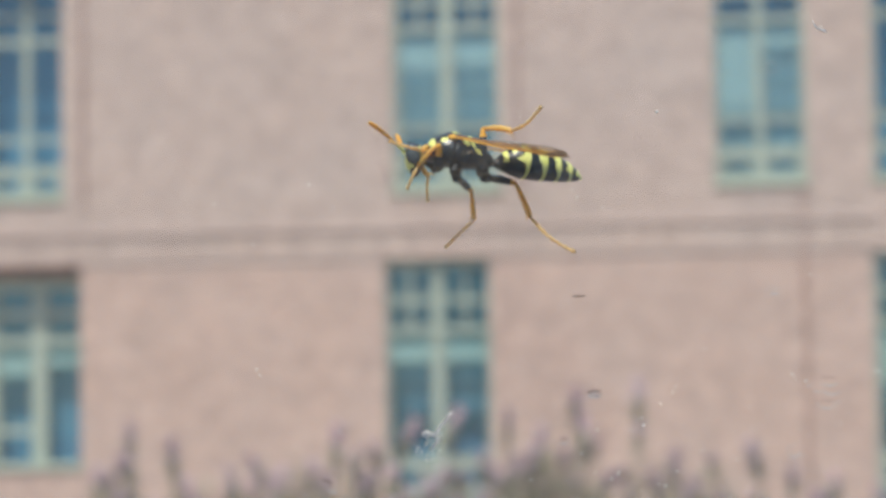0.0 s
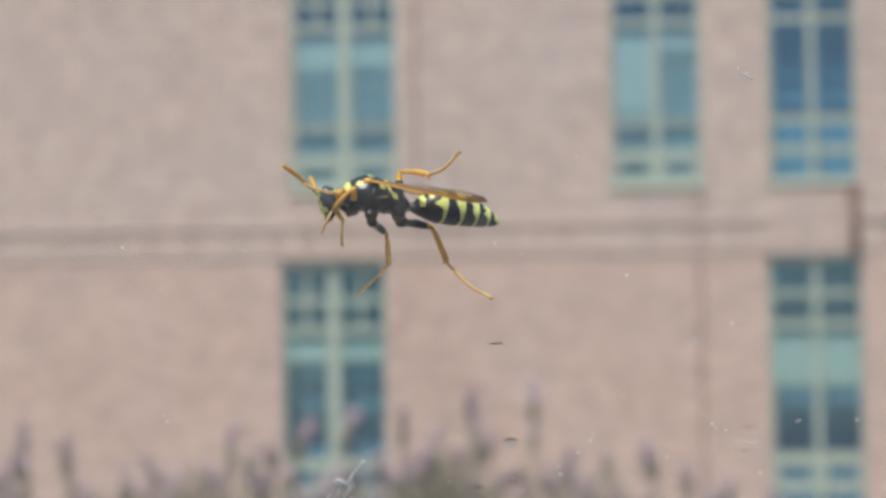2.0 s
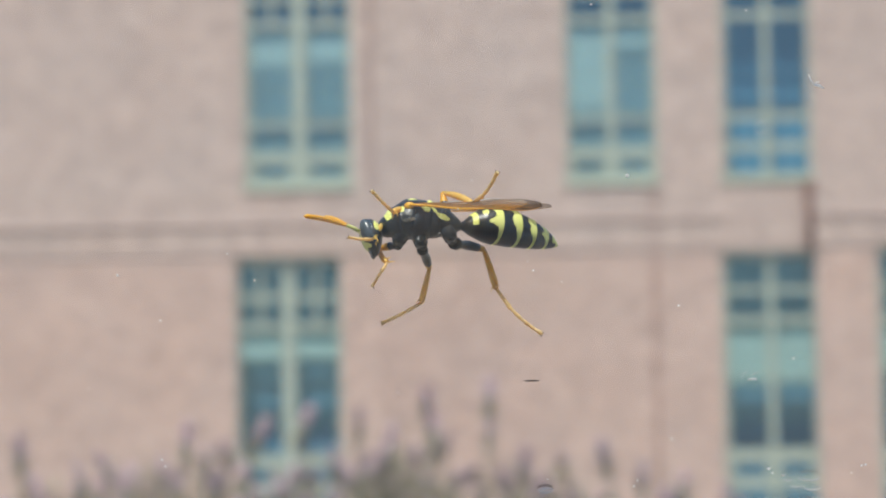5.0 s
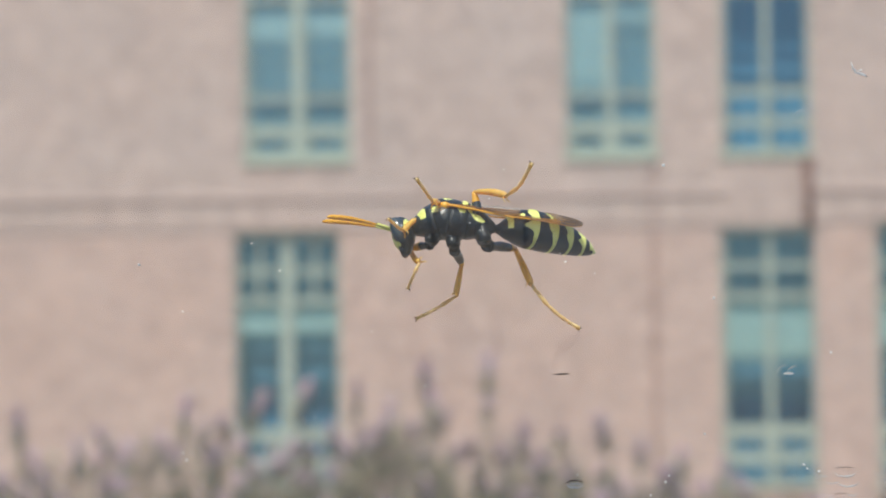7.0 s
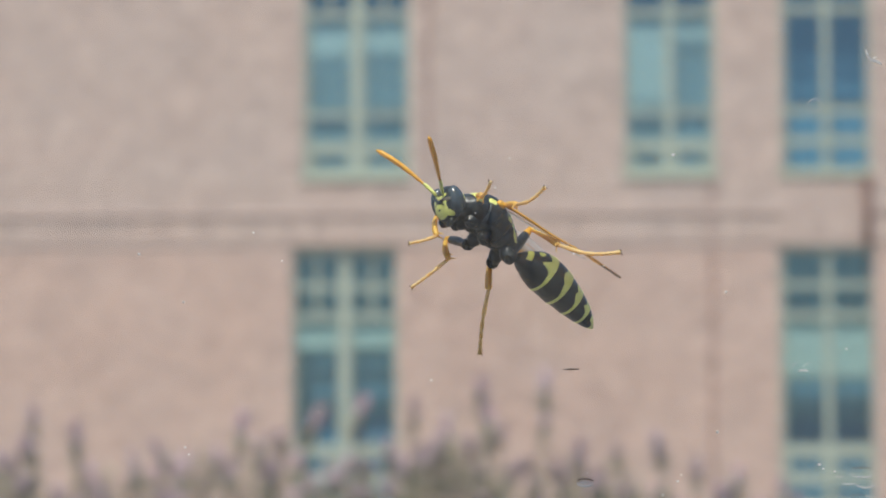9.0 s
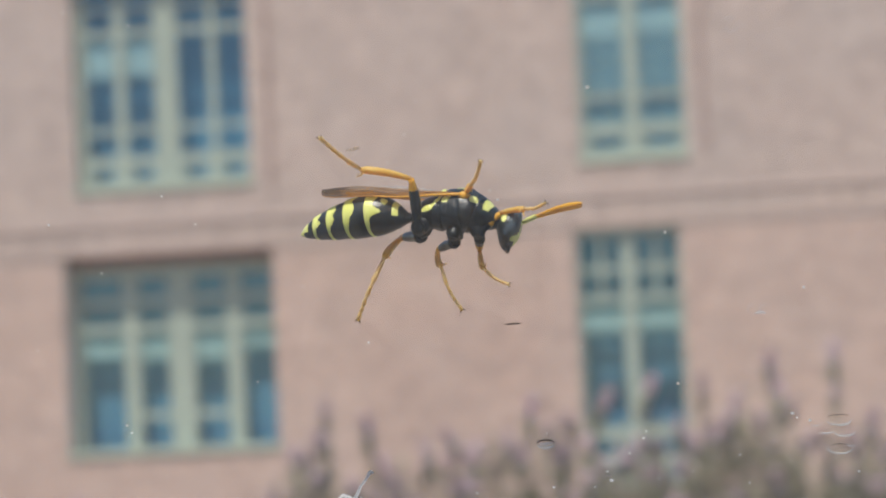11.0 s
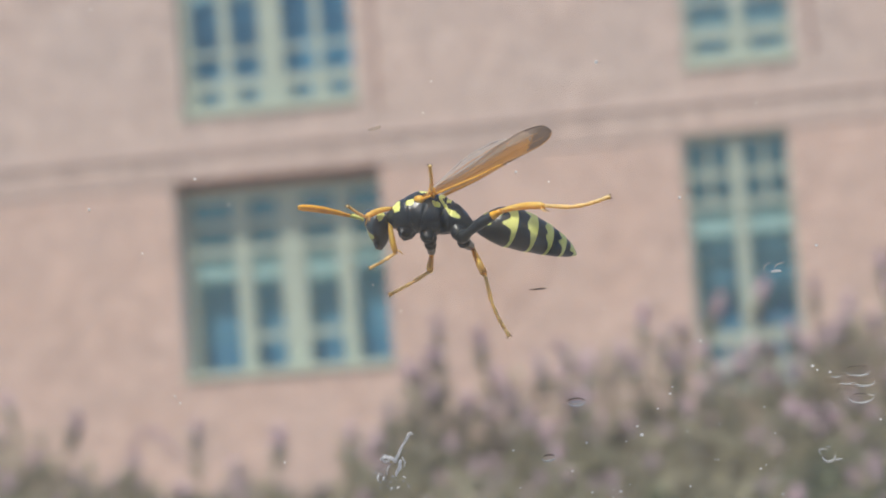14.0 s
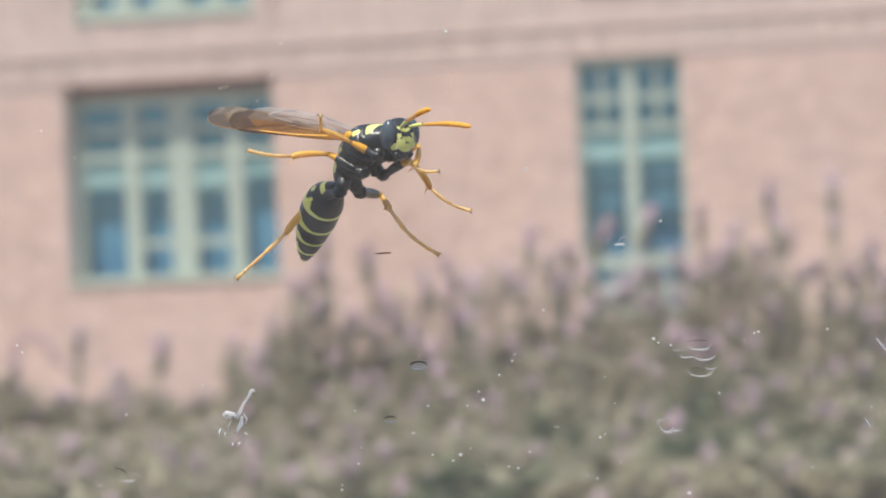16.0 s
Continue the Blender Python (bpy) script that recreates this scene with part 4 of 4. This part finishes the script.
    tube(bm, [(-0.45, 0, 0.0), (0.3, 0, -0.05)], [0.36, 0.5], 10)
    head = p["head"] = part("head", mm(bm), [BLACK, YELLOW], root, "black head with a yellow face")
    for s in (1, -1):
        spot(head, EYE, 0.84, 1.07 * s, 0.12, 0.62, 0.52, 1.08, (s * 9, 6, s * 16), "eye")
        bm = bmesh.new()
        tube(bm, [(0.96, 0.62 * s, -1.10), (1.10, 0.60 * s, -1.42), (1.16, 0.35 * s, -1.66), (1.12, 0.06 * s, -1.78)], [0.22, 0.24, 0.17, 0.05], 8, [0, 0, 1])
        part("mandible", mm(bm), [BLACK, CLAW], head)
    for s in (1, -1):
        bm = bmesh.new()
        tube(bm, [(0, 0, 0), (0.35, 0, 0.03), (1.25, 0, 0.05), (1.35, 0, 0.02), (1.6, 0, 0), (2.4, 0.02 * s, -0.03), (3.4, 0.05 * s, -0.10), (4.4, 0.10 * s, -0.24), (5.3, 0.16 * s, -0.42), (5.6, 0.18 * s, -0.50)],
             [0.09, 0.13, 0.14, 0.09, 0.11, 0.15, 0.19, 0.20, 0.17, 0.05], 12, [0, 0, 0, 1, 1, 1, 1, 1, 1])
        for f in bm.faces:
            if f.calc_center_median().x < 1.3 and f.normal.z < 0.1:
                f.material_index = 2
        p["antenna", s] = part("antenna", mm(bm), [CLAW, ORANGE, YELLOW], head, "orange antenna with a dark stalk, yellow beneath")
    # hind body, hung on the waist
    bm = bmesh.new()
    lathe(bm, profile([(0.35, 0.22, 0.25, 0.0), (0, 0.30, 0.30, 0.02), (-0.35, 0.42, 0.46, 0.06)], 6), 12)
    abdomen = p["abdomen"] = part("abdomen", mm(bm), BLACK, root, "spindle-shaped abdomen banded black and yellow")
    stops = [(-0.25, 0.42, 0.46, 0.06), (-0.9, 0.95, 1.0, 0.28), (-1.7, 1.48, 1.48, 0.46), (-2.7, 1.72, 1.68, 0.52), (-3.8, 1.70, 1.64, 0.49), (-4.9, 1.50, 1.44, 0.39), (-5.9, 1.26, 1.20, 0.26), (-6.8, 0.94, 0.88, 0.11), (-7.5, 0.55, 0.52, -0.04), (-8.0, 0.06, 0.06, -0.20)]
    stops = [(x * 1.08, ry * 0.88, rz * 0.90, cz) for x, ry, rz, cz in stops]
    fine = profile(stops, 180)
    cuts = [0, 22, 60, 88, 113, 138, 180]
    for n in range(6):
        rings = []
        for i in range(cuts[n], cuts[n + 1] + 1):
            x, ry, rz, cy, cz = fine[i]
            q = (i - cuts[n]) / (cuts[n + 1] - cuts[n])
            k = 0.965 + 0.05 * q
            rings.append((x - (0.06 if i == cuts[n + 1] and n < 5 else 0), ry * k, rz * k, cy, cz))
        last = len(rings) - 2

        def shade(i, a, n=n, last=last):
            """Bands along the hind rims: broad and toothed on the flanks, thin lines under the belly."""
            q = (i + 0.5) / (last + 1)
            round_ = abs((a - math.pi / 2 + math.pi) % (2 * math.pi) - math.pi)  # 0 along the back, pi along the belly
            fade = 1 / (1 + math.exp((round_ - 1.85) / 0.2))
            wide = 0.10 + 0.075 * math.sin(round_ * 8 + 2 * n) * fade + 0.34 * fade + (0.34 if n == 1 else 0.10) * math.exp(-((round_ - 1.55) / 0.17) ** 2)
            if n == 0:
                return 1 if round_ < 1.75 and q > 0.62 else 0
            if n == 1:
                wide *= 0.72
                if ((round_ - 0.85) / 0.24) ** 2 + ((q - 0.36) / 0.13) ** 2 < 1:  # a free spot on each shoulder
                    return 1
            if n == 5:
                return 1 if q > 0.62 or round_ < 1.9 and q > 0.3 else 0
            return 1 if q > 1 - wide else 0

        bm = bmesh.new()
        lathe(bm, rings, 80, shade, cap=(n == 5))
        part("abdomen_segment", mm(bm), [BLACK, YELLOW], abdomen)
    # wings, folded lengthwise
    for s in (1, -1):
        bm = bmesh.new()
        outline = smooth([(0, 0.16, -0.12), (1.4, 0.34, -0.26), (3.2, 0.48, -0.50), (5.2, 0.58, -0.80), (7.0, 0.68, -1.06), (8.4, 0.74, -1.20), (9.5, 0.70, -1.14), (10.25, 0.46, -0.82), (10.6, 0.0, -0.28)], 40)
        rows = []
        for x, lead, trail in outline:
            row = []
            for k in range(9):
                y = 1.05 * (lead + (trail - lead) * k / 8)
                row.append(bm.verts.new((-x, s * y, 0.05 * math.sin(x * 1.1) + 0.06 * math.cos(k * 0.7) + 0.02 * math.sin(3 * x + k))))
            rows.append(row)
        for i in range(len(rows) - 1):
            for k in range(8):
                f = bm.faces.new((rows[i][k], rows[i + 1][k], rows[i + 1][k + 1], rows[i][k + 1]))
                f.smooth, f.material_index = True, 1 if outline[i][0] > 9.3 - 0.22 * abs(k - 5) else (0 if k < 5 - 0.25 * outline[i][0] + 1.2 else 4)
        bow = lambda x: 0.05 * math.sin(x * 1.1)
        tube(bm, [(-x, s * 1.05 * lead, bow(x) + 0.06) for x, lead, _ in outline[:-1]], [0.12 - 0.10 * (i / 40) ** 0.6 for i in range(40)], 6, [2 if i < 18 else 3 for i in range(39)])
        for share, upto, thick in ((0.30, 34, 0.035), (0.62, 32, 0.042), (0.86, 24, 0.028)):
            tube(bm, [(-x, s * 1.05 * (lead * (1 - share) + trail * share), bow(x) + 0.05) for x, lead, trail in outline[1:upto]], [thick * (1 - 0.6 * i / upto) for i in range(1, upto)], 5, [3] * (upto - 2))
        for at, s0, s1 in ((16, 0.30, 0.62), (21, 0.62, 0.86), (26, 0.0, 0.30), (28, 0.30, 0.62)):
            x, lead, trail = outline[at]
            tube(bm, [(-x + 0.2, s * 1.05 * (lead * (1 - s0) + trail * s0), bow(x) + 0.05), (-x - 0.2, s * 1.05 * (lead * (1 - s1) + trail * s1), bow(x) + 0.05)], [0.022, 0.022], 5, [3])
        bmesh.ops.solidify(bm, geom=[f for f in bm.faces if f.material_index in (0, 1, 4)], thickness=0.03)
        w = p["wing", s] = part("wing", mm(bm), [WING, WING_TIP, ORANGE, VEIN, WING_MID], root, "folded amber wing with a smoky tip")
        bm = bmesh.new()
        outline = smooth([(0.3, -0.1, -0.2), (2.0, -0.25, -0.95), (4.0, -0.40, -1.65), (6.0, -0.60, -1.85), (7.2, -0.85, -1.60), (7.8, -1.05, -1.20)], 24)
        rows = [[bm.verts.new((-x, s * (lead + (trail - lead) * k / 5), -0.12 - 0.02 * k + 0.03 * math.sin(2.2 * x + k))) for k in range(6)] for x, lead, trail in outline]
        for i in range(len(rows) - 1):
            for k in range(5):
                f = bm.faces.new((rows[i][k], rows[i + 1][k], rows[i + 1][k + 1], rows[i][k + 1]))
                f.smooth = True
        bmesh.ops.solidify(bm, geom=bm.faces[:], thickness=0.02)
        tube(bm, [(-x, s * trail, -0.22) for x, _, trail in outline] + [(-7.85, -1.1 * s, -0.2)], [0.03] * 26, 5, [1] * 25)
        tube(bm, [(-x, s * (0.5 * lead + 0.5 * trail), -0.15) for x, lead, trail in outline[:20]], [0.03] * 20, 5, [2] * 19)
        part("hind_wing", mm(bm), [WING_CLEAR, PALE_MARK, VEIN], w, "small clear hind wing with a pale rim")
        for kind in LEGS:
            p[kind, s] = leg_parts(root, kind)
    return p


WASP = build_wasp()
build_bricks(facade)

# ---- how the wasp moves ----
STANCES = []
LEAN = 47.0
FOOT_LIFTS = (24, 14, 6, 0)
# a forefoot drawn up behind the head: seconds, and how far it is off the glass (mm)
RAISED = {("fore", 1): ((5.7, 6.0, 6.4, 6.6, 6.9), (0, 0.5, 1.9, 1.9, 0))}


def stance(t, at, heading, bend, feet, wing_l, wing_r, feeler_l, feeler_r, head=(40, 0, 0), rise=0, legs=(0,) * 12):
    """Body place and heading on the glass (mm, degrees), the waist's bend and lift, six feet, how wings spread, lift and roll, how antennae spread and lift, how the head nods, turns and tilts,
    how far the front of the body rises off the glass, and for each leg how its foot and its knee swing (degrees)."""
    STANCES.append((t, np.array([*at, heading, *bend, *(v for f in feet for v in f), *wing_l, *wing_r, *feeler_l, *feeler_r, *head, rise, *legs], float)))


def turned(t, heading):
    """A stance on the way round, with the feet spread evenly about the body."""
    x, y = (1.0, 6.2) if heading > 100 else (3.2, 5.2)
    c, s = math.cos(radians(heading)), math.sin(radians(heading))
    feet = []
    for side in (1, -1):
        for f, l in ((4.2, 4.4), (1.0, 7.2), (-7.5, 7.6)):
            feet.append((x + f * c + side * l * s, y + f * s - side * l * c))
    stance(t, (x, y), heading, (4, 0), feet, (14, 6, 25), (14, 6, 25), (30, 15), (30, 15))


def at_time(t):
    if t <= STANCES[0][0]:
        return STANCES[0][1]
    for (t0, a), (t1, b) in zip(STANCES, STANCES[1:]):
        if t <= t1:
            q = (t - t0) / (t1 - t0)
            q = q * q * (3 - 2 * q)
            return a + (b - a) * q
    return STANCES[-1][1]


def frame_of(x_axis, z_hint, origin):
    x = Vector(x_axis).normalized()
    y = Vector(z_hint).cross(x).normalized()
    z = x.cross(y)
    m = Matrix((x, y, z)).transposed().to_4x4()
    m.translation = origin
    return m


def body_pose(v):
    """The wasp on the outer face: its back points outwards and leans towards the sky."""
    h = radians(v[2])
    c, s = math.cos(h), math.sin(h)
    ahead, left, out = Vector((c, s, 0)), Vector((s, -c, 0)), Vector((0, 0, -1))
    lean = radians(LEAN) * -math.copysign(abs(c) ** 0.65, c)
    back = out * math.cos(lean) + left * math.sin(lean)
    m = frame_of(ahead, back, Vector((v[0], v[1], -3.0)) * MM)
    return PANEL @ m @ pose(0, 0, 0, 0, -v[30], 0)


def leg_pose(hip, foot, out, a, b, c, swing, swivel):
    """Hip and foot in the wasp's space: poses of thigh, shin and foot. swing turns the foot about its claws, swivel the knee about the line from hip to ankle."""
    flat = hip - foot
    flat -= out * flat.dot(out)
    flat.normalize()
    q = radians(swing)
    flat = flat * math.cos(q) + out.cross(flat) * math.sin(q)
    for lift in FOOT_LIFTS:
        ankle = foot + c * MM * (flat * math.cos(radians(lift)) + out * math.sin(radians(lift)))
        if (ankle - hip).length < (a + b) * MM * 0.985:
            break
    else:
        ankle = foot + (hip - foot).normalized() * c * MM
    reach = ankle - hip
    d = min(max(reach.length, abs(a - b) * MM + 0.0006), (a + b) * MM * 0.995)
    way = reach.normalized()
    ankle = hip + way * d
    along = (d * d + (a * MM) ** 2 - (b * MM) ** 2) / (2 * d)
    rise = math.sqrt(max((a * MM) ** 2 - along ** 2, 0.0))
    bow = out - way * out.dot(way)
    bow.normalize()
    q = radians(swivel)
    bow = bow * math.cos(q) + way.cross(bow) * math.sin(q)
    knee = hip + way * along + bow * rise
    end = foot if (foot - ankle).length > 1e-6 else ankle - out * MM
    return frame_of(knee - hip, bow, hip), frame_of(ankle - knee, bow, knee), frame_of(end - ankle, out, ankle)


def motions():
    stance(3.0, (-2.7, 8.2), 171, (-22, 3), [(-7.0, 6.6), (-8.2, 11.6), (5.1, 14.6), (-5.3, 5.3), (-4.1, 0.4), (7.3, -0.4)],
           (24, -7, 32), (14, 3, 2), (51, 19), (76, 32), (20, 5, 0), 1, (-33, -80, 0, 0, 1, 33, -21, 0, 42, 6, -8, 10))
    stance(3.2, (-2.7, 7.7), 171, (-25, 3), [(-7.0, 6.3), (-8.3, 11.1), (5.1, 14.2), (-5.4, 5.4), (-3.9, 0.3), (7.3, -0.5)],
           (24, -7, 32), (14, 3, 2), (52, 19), (75, 33), (20, 5, 0), 1, (-33, -80, 0, 0, 1, 33, -21, 0, 42, 6, -8, 10))
    stance(5.3, (-0.9, 7.9), 183, (-32, -7), [(-6.2, 8.8), (-4.0, 12.9), (5.2, 14.3), (-4.6, 4.0), (-4.1, 0.6), (8.4, -0.7)],
           (20, -7, 32), (5, 0, 4), (46, 11), (50, 26), (18, 5, 0), 0, (6, -17, 5, 0, -2, 28, -6, 0, 43, 17, -6, 8))
    stance(5.5, (-1.3, 7.6), 174, (-21, 0), [(-6.4, 7.9), (-4.0, 12.8), (5.1, 14.2), (-4.6, 3.8), (-4.2, 0.4), (8.4, -0.8)],
           (20, -7, 32), (5, 0, 4), (47, 11), (51, 27), (18, 5, 0), 0, (6, -17, 5, 0, -2, 28, -6, 0, 43, 17, -6, 8))
    stance(6.0, (-0.3, 7.7), 156, (-16, 0), [(-3.9, 10.2), (0.5, 13.5), (5.1, 14.2), (-5.7, 6.4), (-4.2, 0.6), (8.0, -0.2)],
           (4, -3, 46), (-15, -2, 6), (16, -21), (38, 4), (25, 35, 0), 2, (34, -84, -16, 0, -6, 17, -50, 0, 32, 10, -6, 8))
    stance(6.5, (-0.1, 7.7), 141, (-11, 3), [(-2.1, 11.1), (1.9, 13.6), (5.0, 14.1), (-6.5, 6.1), (-4.2, 0.6), (8.9, -1.4)],
           (2, 1, -2), (-23, -2, 2), (65, 0), (41, 3), (30, 42, 0), -2, (19, -102, -23, 0, -8, 7, -13, 0, 36, 11, 7, -27))
    stance(7.0, (-0.7, 6.9), 179, (-27, -7), [(-5.3, 9.4), (-3.1, 12.9), (5.3, 14.1), (-4.1, 3.0), (-3.6, 0.2), (8.8, -0.9)],
           (-14, -6, 32), (15, -3, 2), (34, 9), (12, 14), (18, -8, 0), 0, (14, -12, 1, 4, 0, 34, -10, 0, 39, 11, -4, 0))
    stance(7.5, (-0.9, 6.3), 205, (-45, 1), [(-7.7, 4.9), (-5.8, 11.0), (4.9, 14.0), (-2.6, 1.8), (0.1, -0.6), (11.1, 1.7)],
           (14, -10, 42), (49, 7, 14), (-7, 49), (8, 39), (12, -25, 0), 6, (-15, 0, 11, -13, -7, 34, 3, 0, 39, 1, -5, -17))
    stance(8.0, (-1.4, 7.7), 177, (-15, 2), [(-6.5, 7.5), (-6.3, 11.2), (5.0, 14.6), (-5.5, 3.0), (-0.2, -0.6), (11.7, 1.9)],
           (-8, 2, 42), (3, 4, 12), (58, 0), (62, 32), (20, 10, 0), 1, (6, -5, 6, -16, -7, 29, -5, 2, 48, 7, -4, 2))
    turned(8.8, 140)
    turned(9.6, 75)
    stance(10.3, (3.6, 3.8), 27, (17, 0), [(9.2, 3.1), (8.6, -0.7), (2.4, -4.3), (8.6, 10.1), (2.2, 10.9), (-10.1, 1.1)],
           (-22, 7, 10), (5, 7, 38), (49, 10), (48, -24), (18, 2, 0), -1, (-24, -24, -24, -12, -19, 18, 0, 25, 11, 0, 9, 0))
    stance(10.5, (3.9, 3.2), 18, (15, 0), [(9.1, 2.1), (7.4, -1.9), (-3.3, -3.7), (9.5, 7.7), (1.9, 10.7), (-10.1, 2.3)],
           (-22, 7, 10), (5, 7, 38), (50, 10), (48, -24), (18, 2, 0), -1, (-24, -24, -24, -12, -19, 18, 0, 25, 11, 0, 9, 0))
    stance(11.0, (4.2, 2.4), -5, (17, -7), [(7.6, -1.8), (4.0, -3.8), (-3.6, -4.2), (11.0, 4.9), (7.0, 8.6), (-3.7, 11.3)],
           (7, 2, 4), (-14, 0, 32), (41, 26), (37, 15), (15, 8, 0), -2, (-25, -16, -22, -2, -14, 16, 0, 0, 0, 0, 5, -80))
    stance(11.5, (5.3, 2.6), 10, (4, 2), [(10.4, -0.2), (3.9, -4.0), (-3.7, -4.4), (10.7, 4.1), (6.9, 8.3), (-3.7, 10.1)],
           (-18, 1, 6), (5, 0, 34), (50, 16), (55, 9), (18, -10, 0), -1, (0, 0, -33, 10, -14, 9, 33, -15, 10, 0, 11, -10))
    stance(12.0, (6.8, 3.4), 22, (4, 1), [(12.7, 0.4), (3.4, -4.1), (1.1, -5.5), (9.5, 7.9), (7.1, 8.3), (-5.2, 7.1)],
           (-26, 1, 4), (45, -10, 42), (67, -8), (71, 11), (32, -42, 0), 5, (0, 0, -7, 3, -12, 18, -6, 52, 18, 42, 5, -23))
    stance(12.5, (6.1, 4.0), 66, (-7, 9), [(13.8, 4.5), (14.8, 1.2), (10.2, -5.9), (6.6, 8.1), (5.0, 7.4), (-6.0, 1.5)],
           (10, -3, 24), (3, 5, -22), (-15, -40), (75, 0), (42, -12, 0), 0, (-21, 6, -19, -20, 5, 3, 14, 0, 5, 0, 34, -25))
    stance(13.0, (2.9, 3.5), 111, (-18, -4), [(7.9, 8.2), (11.5, 6.9), (10.3, -5.8), (-1.3, 5.0), (-4.2, 2.0), (-4.5, -4.4)],
           (10, 10, -20), (21, -2, 26), (31, -21), (77, 7), (32, 22, 0), -9, (-14, 0, -8, -1, 5, 82, 39, 0, 11, 0, 2, -2))
    stance(13.5, (1.2, 2.1), 147, (-27, -5), [(2.3, 8.0), (6.9, 7.8), (14.0, 2.5), (-4.0, 1.3), (-4.4, -2.5), (2.2, -8.0)],
           (16, 15, 56), (-15, 18, 24), (38, -9), (53, 8), (20, 8, 0), 0, (-7, 0, -14, 15, 5, 69, 11, 8, 11, 7, 1, -19))
    stance(14.0, (-0.1, -0.0), 173, (-30, -8), [(-5.0, 3.8), (1.7, 6.6), (14.0, 2.5), (-4.6, -2.0), (-3.7, -4.6), (4.5, -9.4)],
           (0, 30, 60), (3, 33, 28), (36, 9), (6, 13), (18, -8, 0), 2, (13, -15, -1, 0, 8, 55, 0, -80, 24, -5, 2, -20))
    stance(14.5, (-0.4, 1.4), 158, (-28, 1), [(-3.4, 4.7), (1.7, 6.4), (14.0, 2.4), (-6.3, -0.7), (-3.8, -4.7), (7.0, -8.4)],
           (13, 36, 68), (-10, 37, 28), (76, 7), (40, -28), (22, 18, 0), 3, (4, -18, -11, 0, 0, 41, -7, 0, 26, -11, -3, -21))
    stance(15.0, (1.0, 3.1), 123, (-25, 6), [(0.3, 6.5), (4.0, 7.4), (13.3, 2.2), (-6.2, 4.8), (-7.0, -2.7), (0.5, -8.3)],
           (8, 49, 78), (-52, 35, 14), (77, 8), (59, 4), (38, 34, 0), 3, (-1, 2, -33, 3, -6, 33, 44, -33, 25, 20, 8, -30))
    stance(15.5, (3.4, 2.4), 82, (4, 11), [(6.1, 6.0), (11.5, 3.8), (11.9, -3.6), (0.2, 6.9), (-7.0, 1.7), (-0.8, -8.5)],
           (44, 32, -32), (51, 38, -38), (59, -24), (21, -24), (46, 0, 0), -1, (-12, 0, -4, 100, 2, 1, -60, 52, 0, 6, 8, 0))
    stance(16.0, (6.7, 1.7), 40, (20, -7), [(12.6, 2.0), (14.4, -1.7), (11.5, -5.6), (4.9, 7.4), (-0.9, 4.7), (-4.0, -7.0)],
           (-55, 27, 22), (34, 37, 72), (-1, -31), (28, -16), (34, -14, 0), 2, (-1, 0, 4, 100, 1, -27, 47, 23, 11, 0, 5, 0))
    # ---- keys ----
    times = [0.0] + [3.0 + 0.1 * k for k in range(131)]
    rows = {}
    for t in times:
        v = at_time(t)
        body = body_pose(v)
        inside = body.inverted()
        nod = pose(0, 0, 0, v[29], v[27], v[28])
        rows.setdefault(WASP["root"], []).append((t, body))
        rows.setdefault(WASP["head"], []).append((t, pose(2.98 * MM, 0, -0.46 * MM) @ nod))
        rows.setdefault(WASP["abdomen"], []).append((t, pose(-3.2 * MM, 0, -0.37 * MM) @ pose(0, 0, 0, 0, 0, -v[3]) @ pose(0, 0, 0, 0, v[4], 0)))
        turn = nod.inverted()
        for n, s in enumerate((1, -1)):
            spread, lift, roll = v[17 + 3 * n : 20 + 3 * n]
            rows.setdefault(WASP["wing", s], []).append((t, pose(0.4 * MM, 1.50 * s * MM, 1.22 * MM) @ pose(0, 0, 0, 0, 0, -s * spread) @ pose(0, 0, 0, 0, lift, 0) @ pose(0, 0, 0, -s * roll, 0, 0)))
            spread, lift = min(max(v[23 + 2 * n], -35), 80), min(max(v[24 + 2 * n], -35), 40)
            aim = pose(0, 0, 0, 0, 0, s * spread) @ pose(0, 0, 0, 0, -lift, 0)
            rows.setdefault(WASP["antenna", s], []).append((t, Matrix.Translation((1.52 * MM, 0.38 * s * MM, 0.55 * MM)) @ turn @ aim))
            for k, kind in enumerate(LEGS):
                a, b, c, hip = LEGS[kind]
                i = 5 + 6 * n + 2 * k
                up = float(np.interp(t, *RAISED[kind, s])) if (kind, s) in RAISED else 0.0
                foot = inside @ (PANEL @ Vector((v[i] * MM, v[i + 1] * MM, (-0.12 - up) * MM)))
                out = inside.to_3x3() @ PANEL.to_3x3() @ Vector((0, 0, -1))
                j = 31 + 6 * n + 2 * k
                for ob, m in zip(WASP[kind, s], leg_pose(Vector((hip[0], hip[1] * s, hip[2])) * MM, foot, out, a, b, c, v[j], v[j + 1])):
                    rows.setdefault(ob, []).append((t, m))
    for ob, keyed in rows.items():
        walk(ob, keyed)


motions()
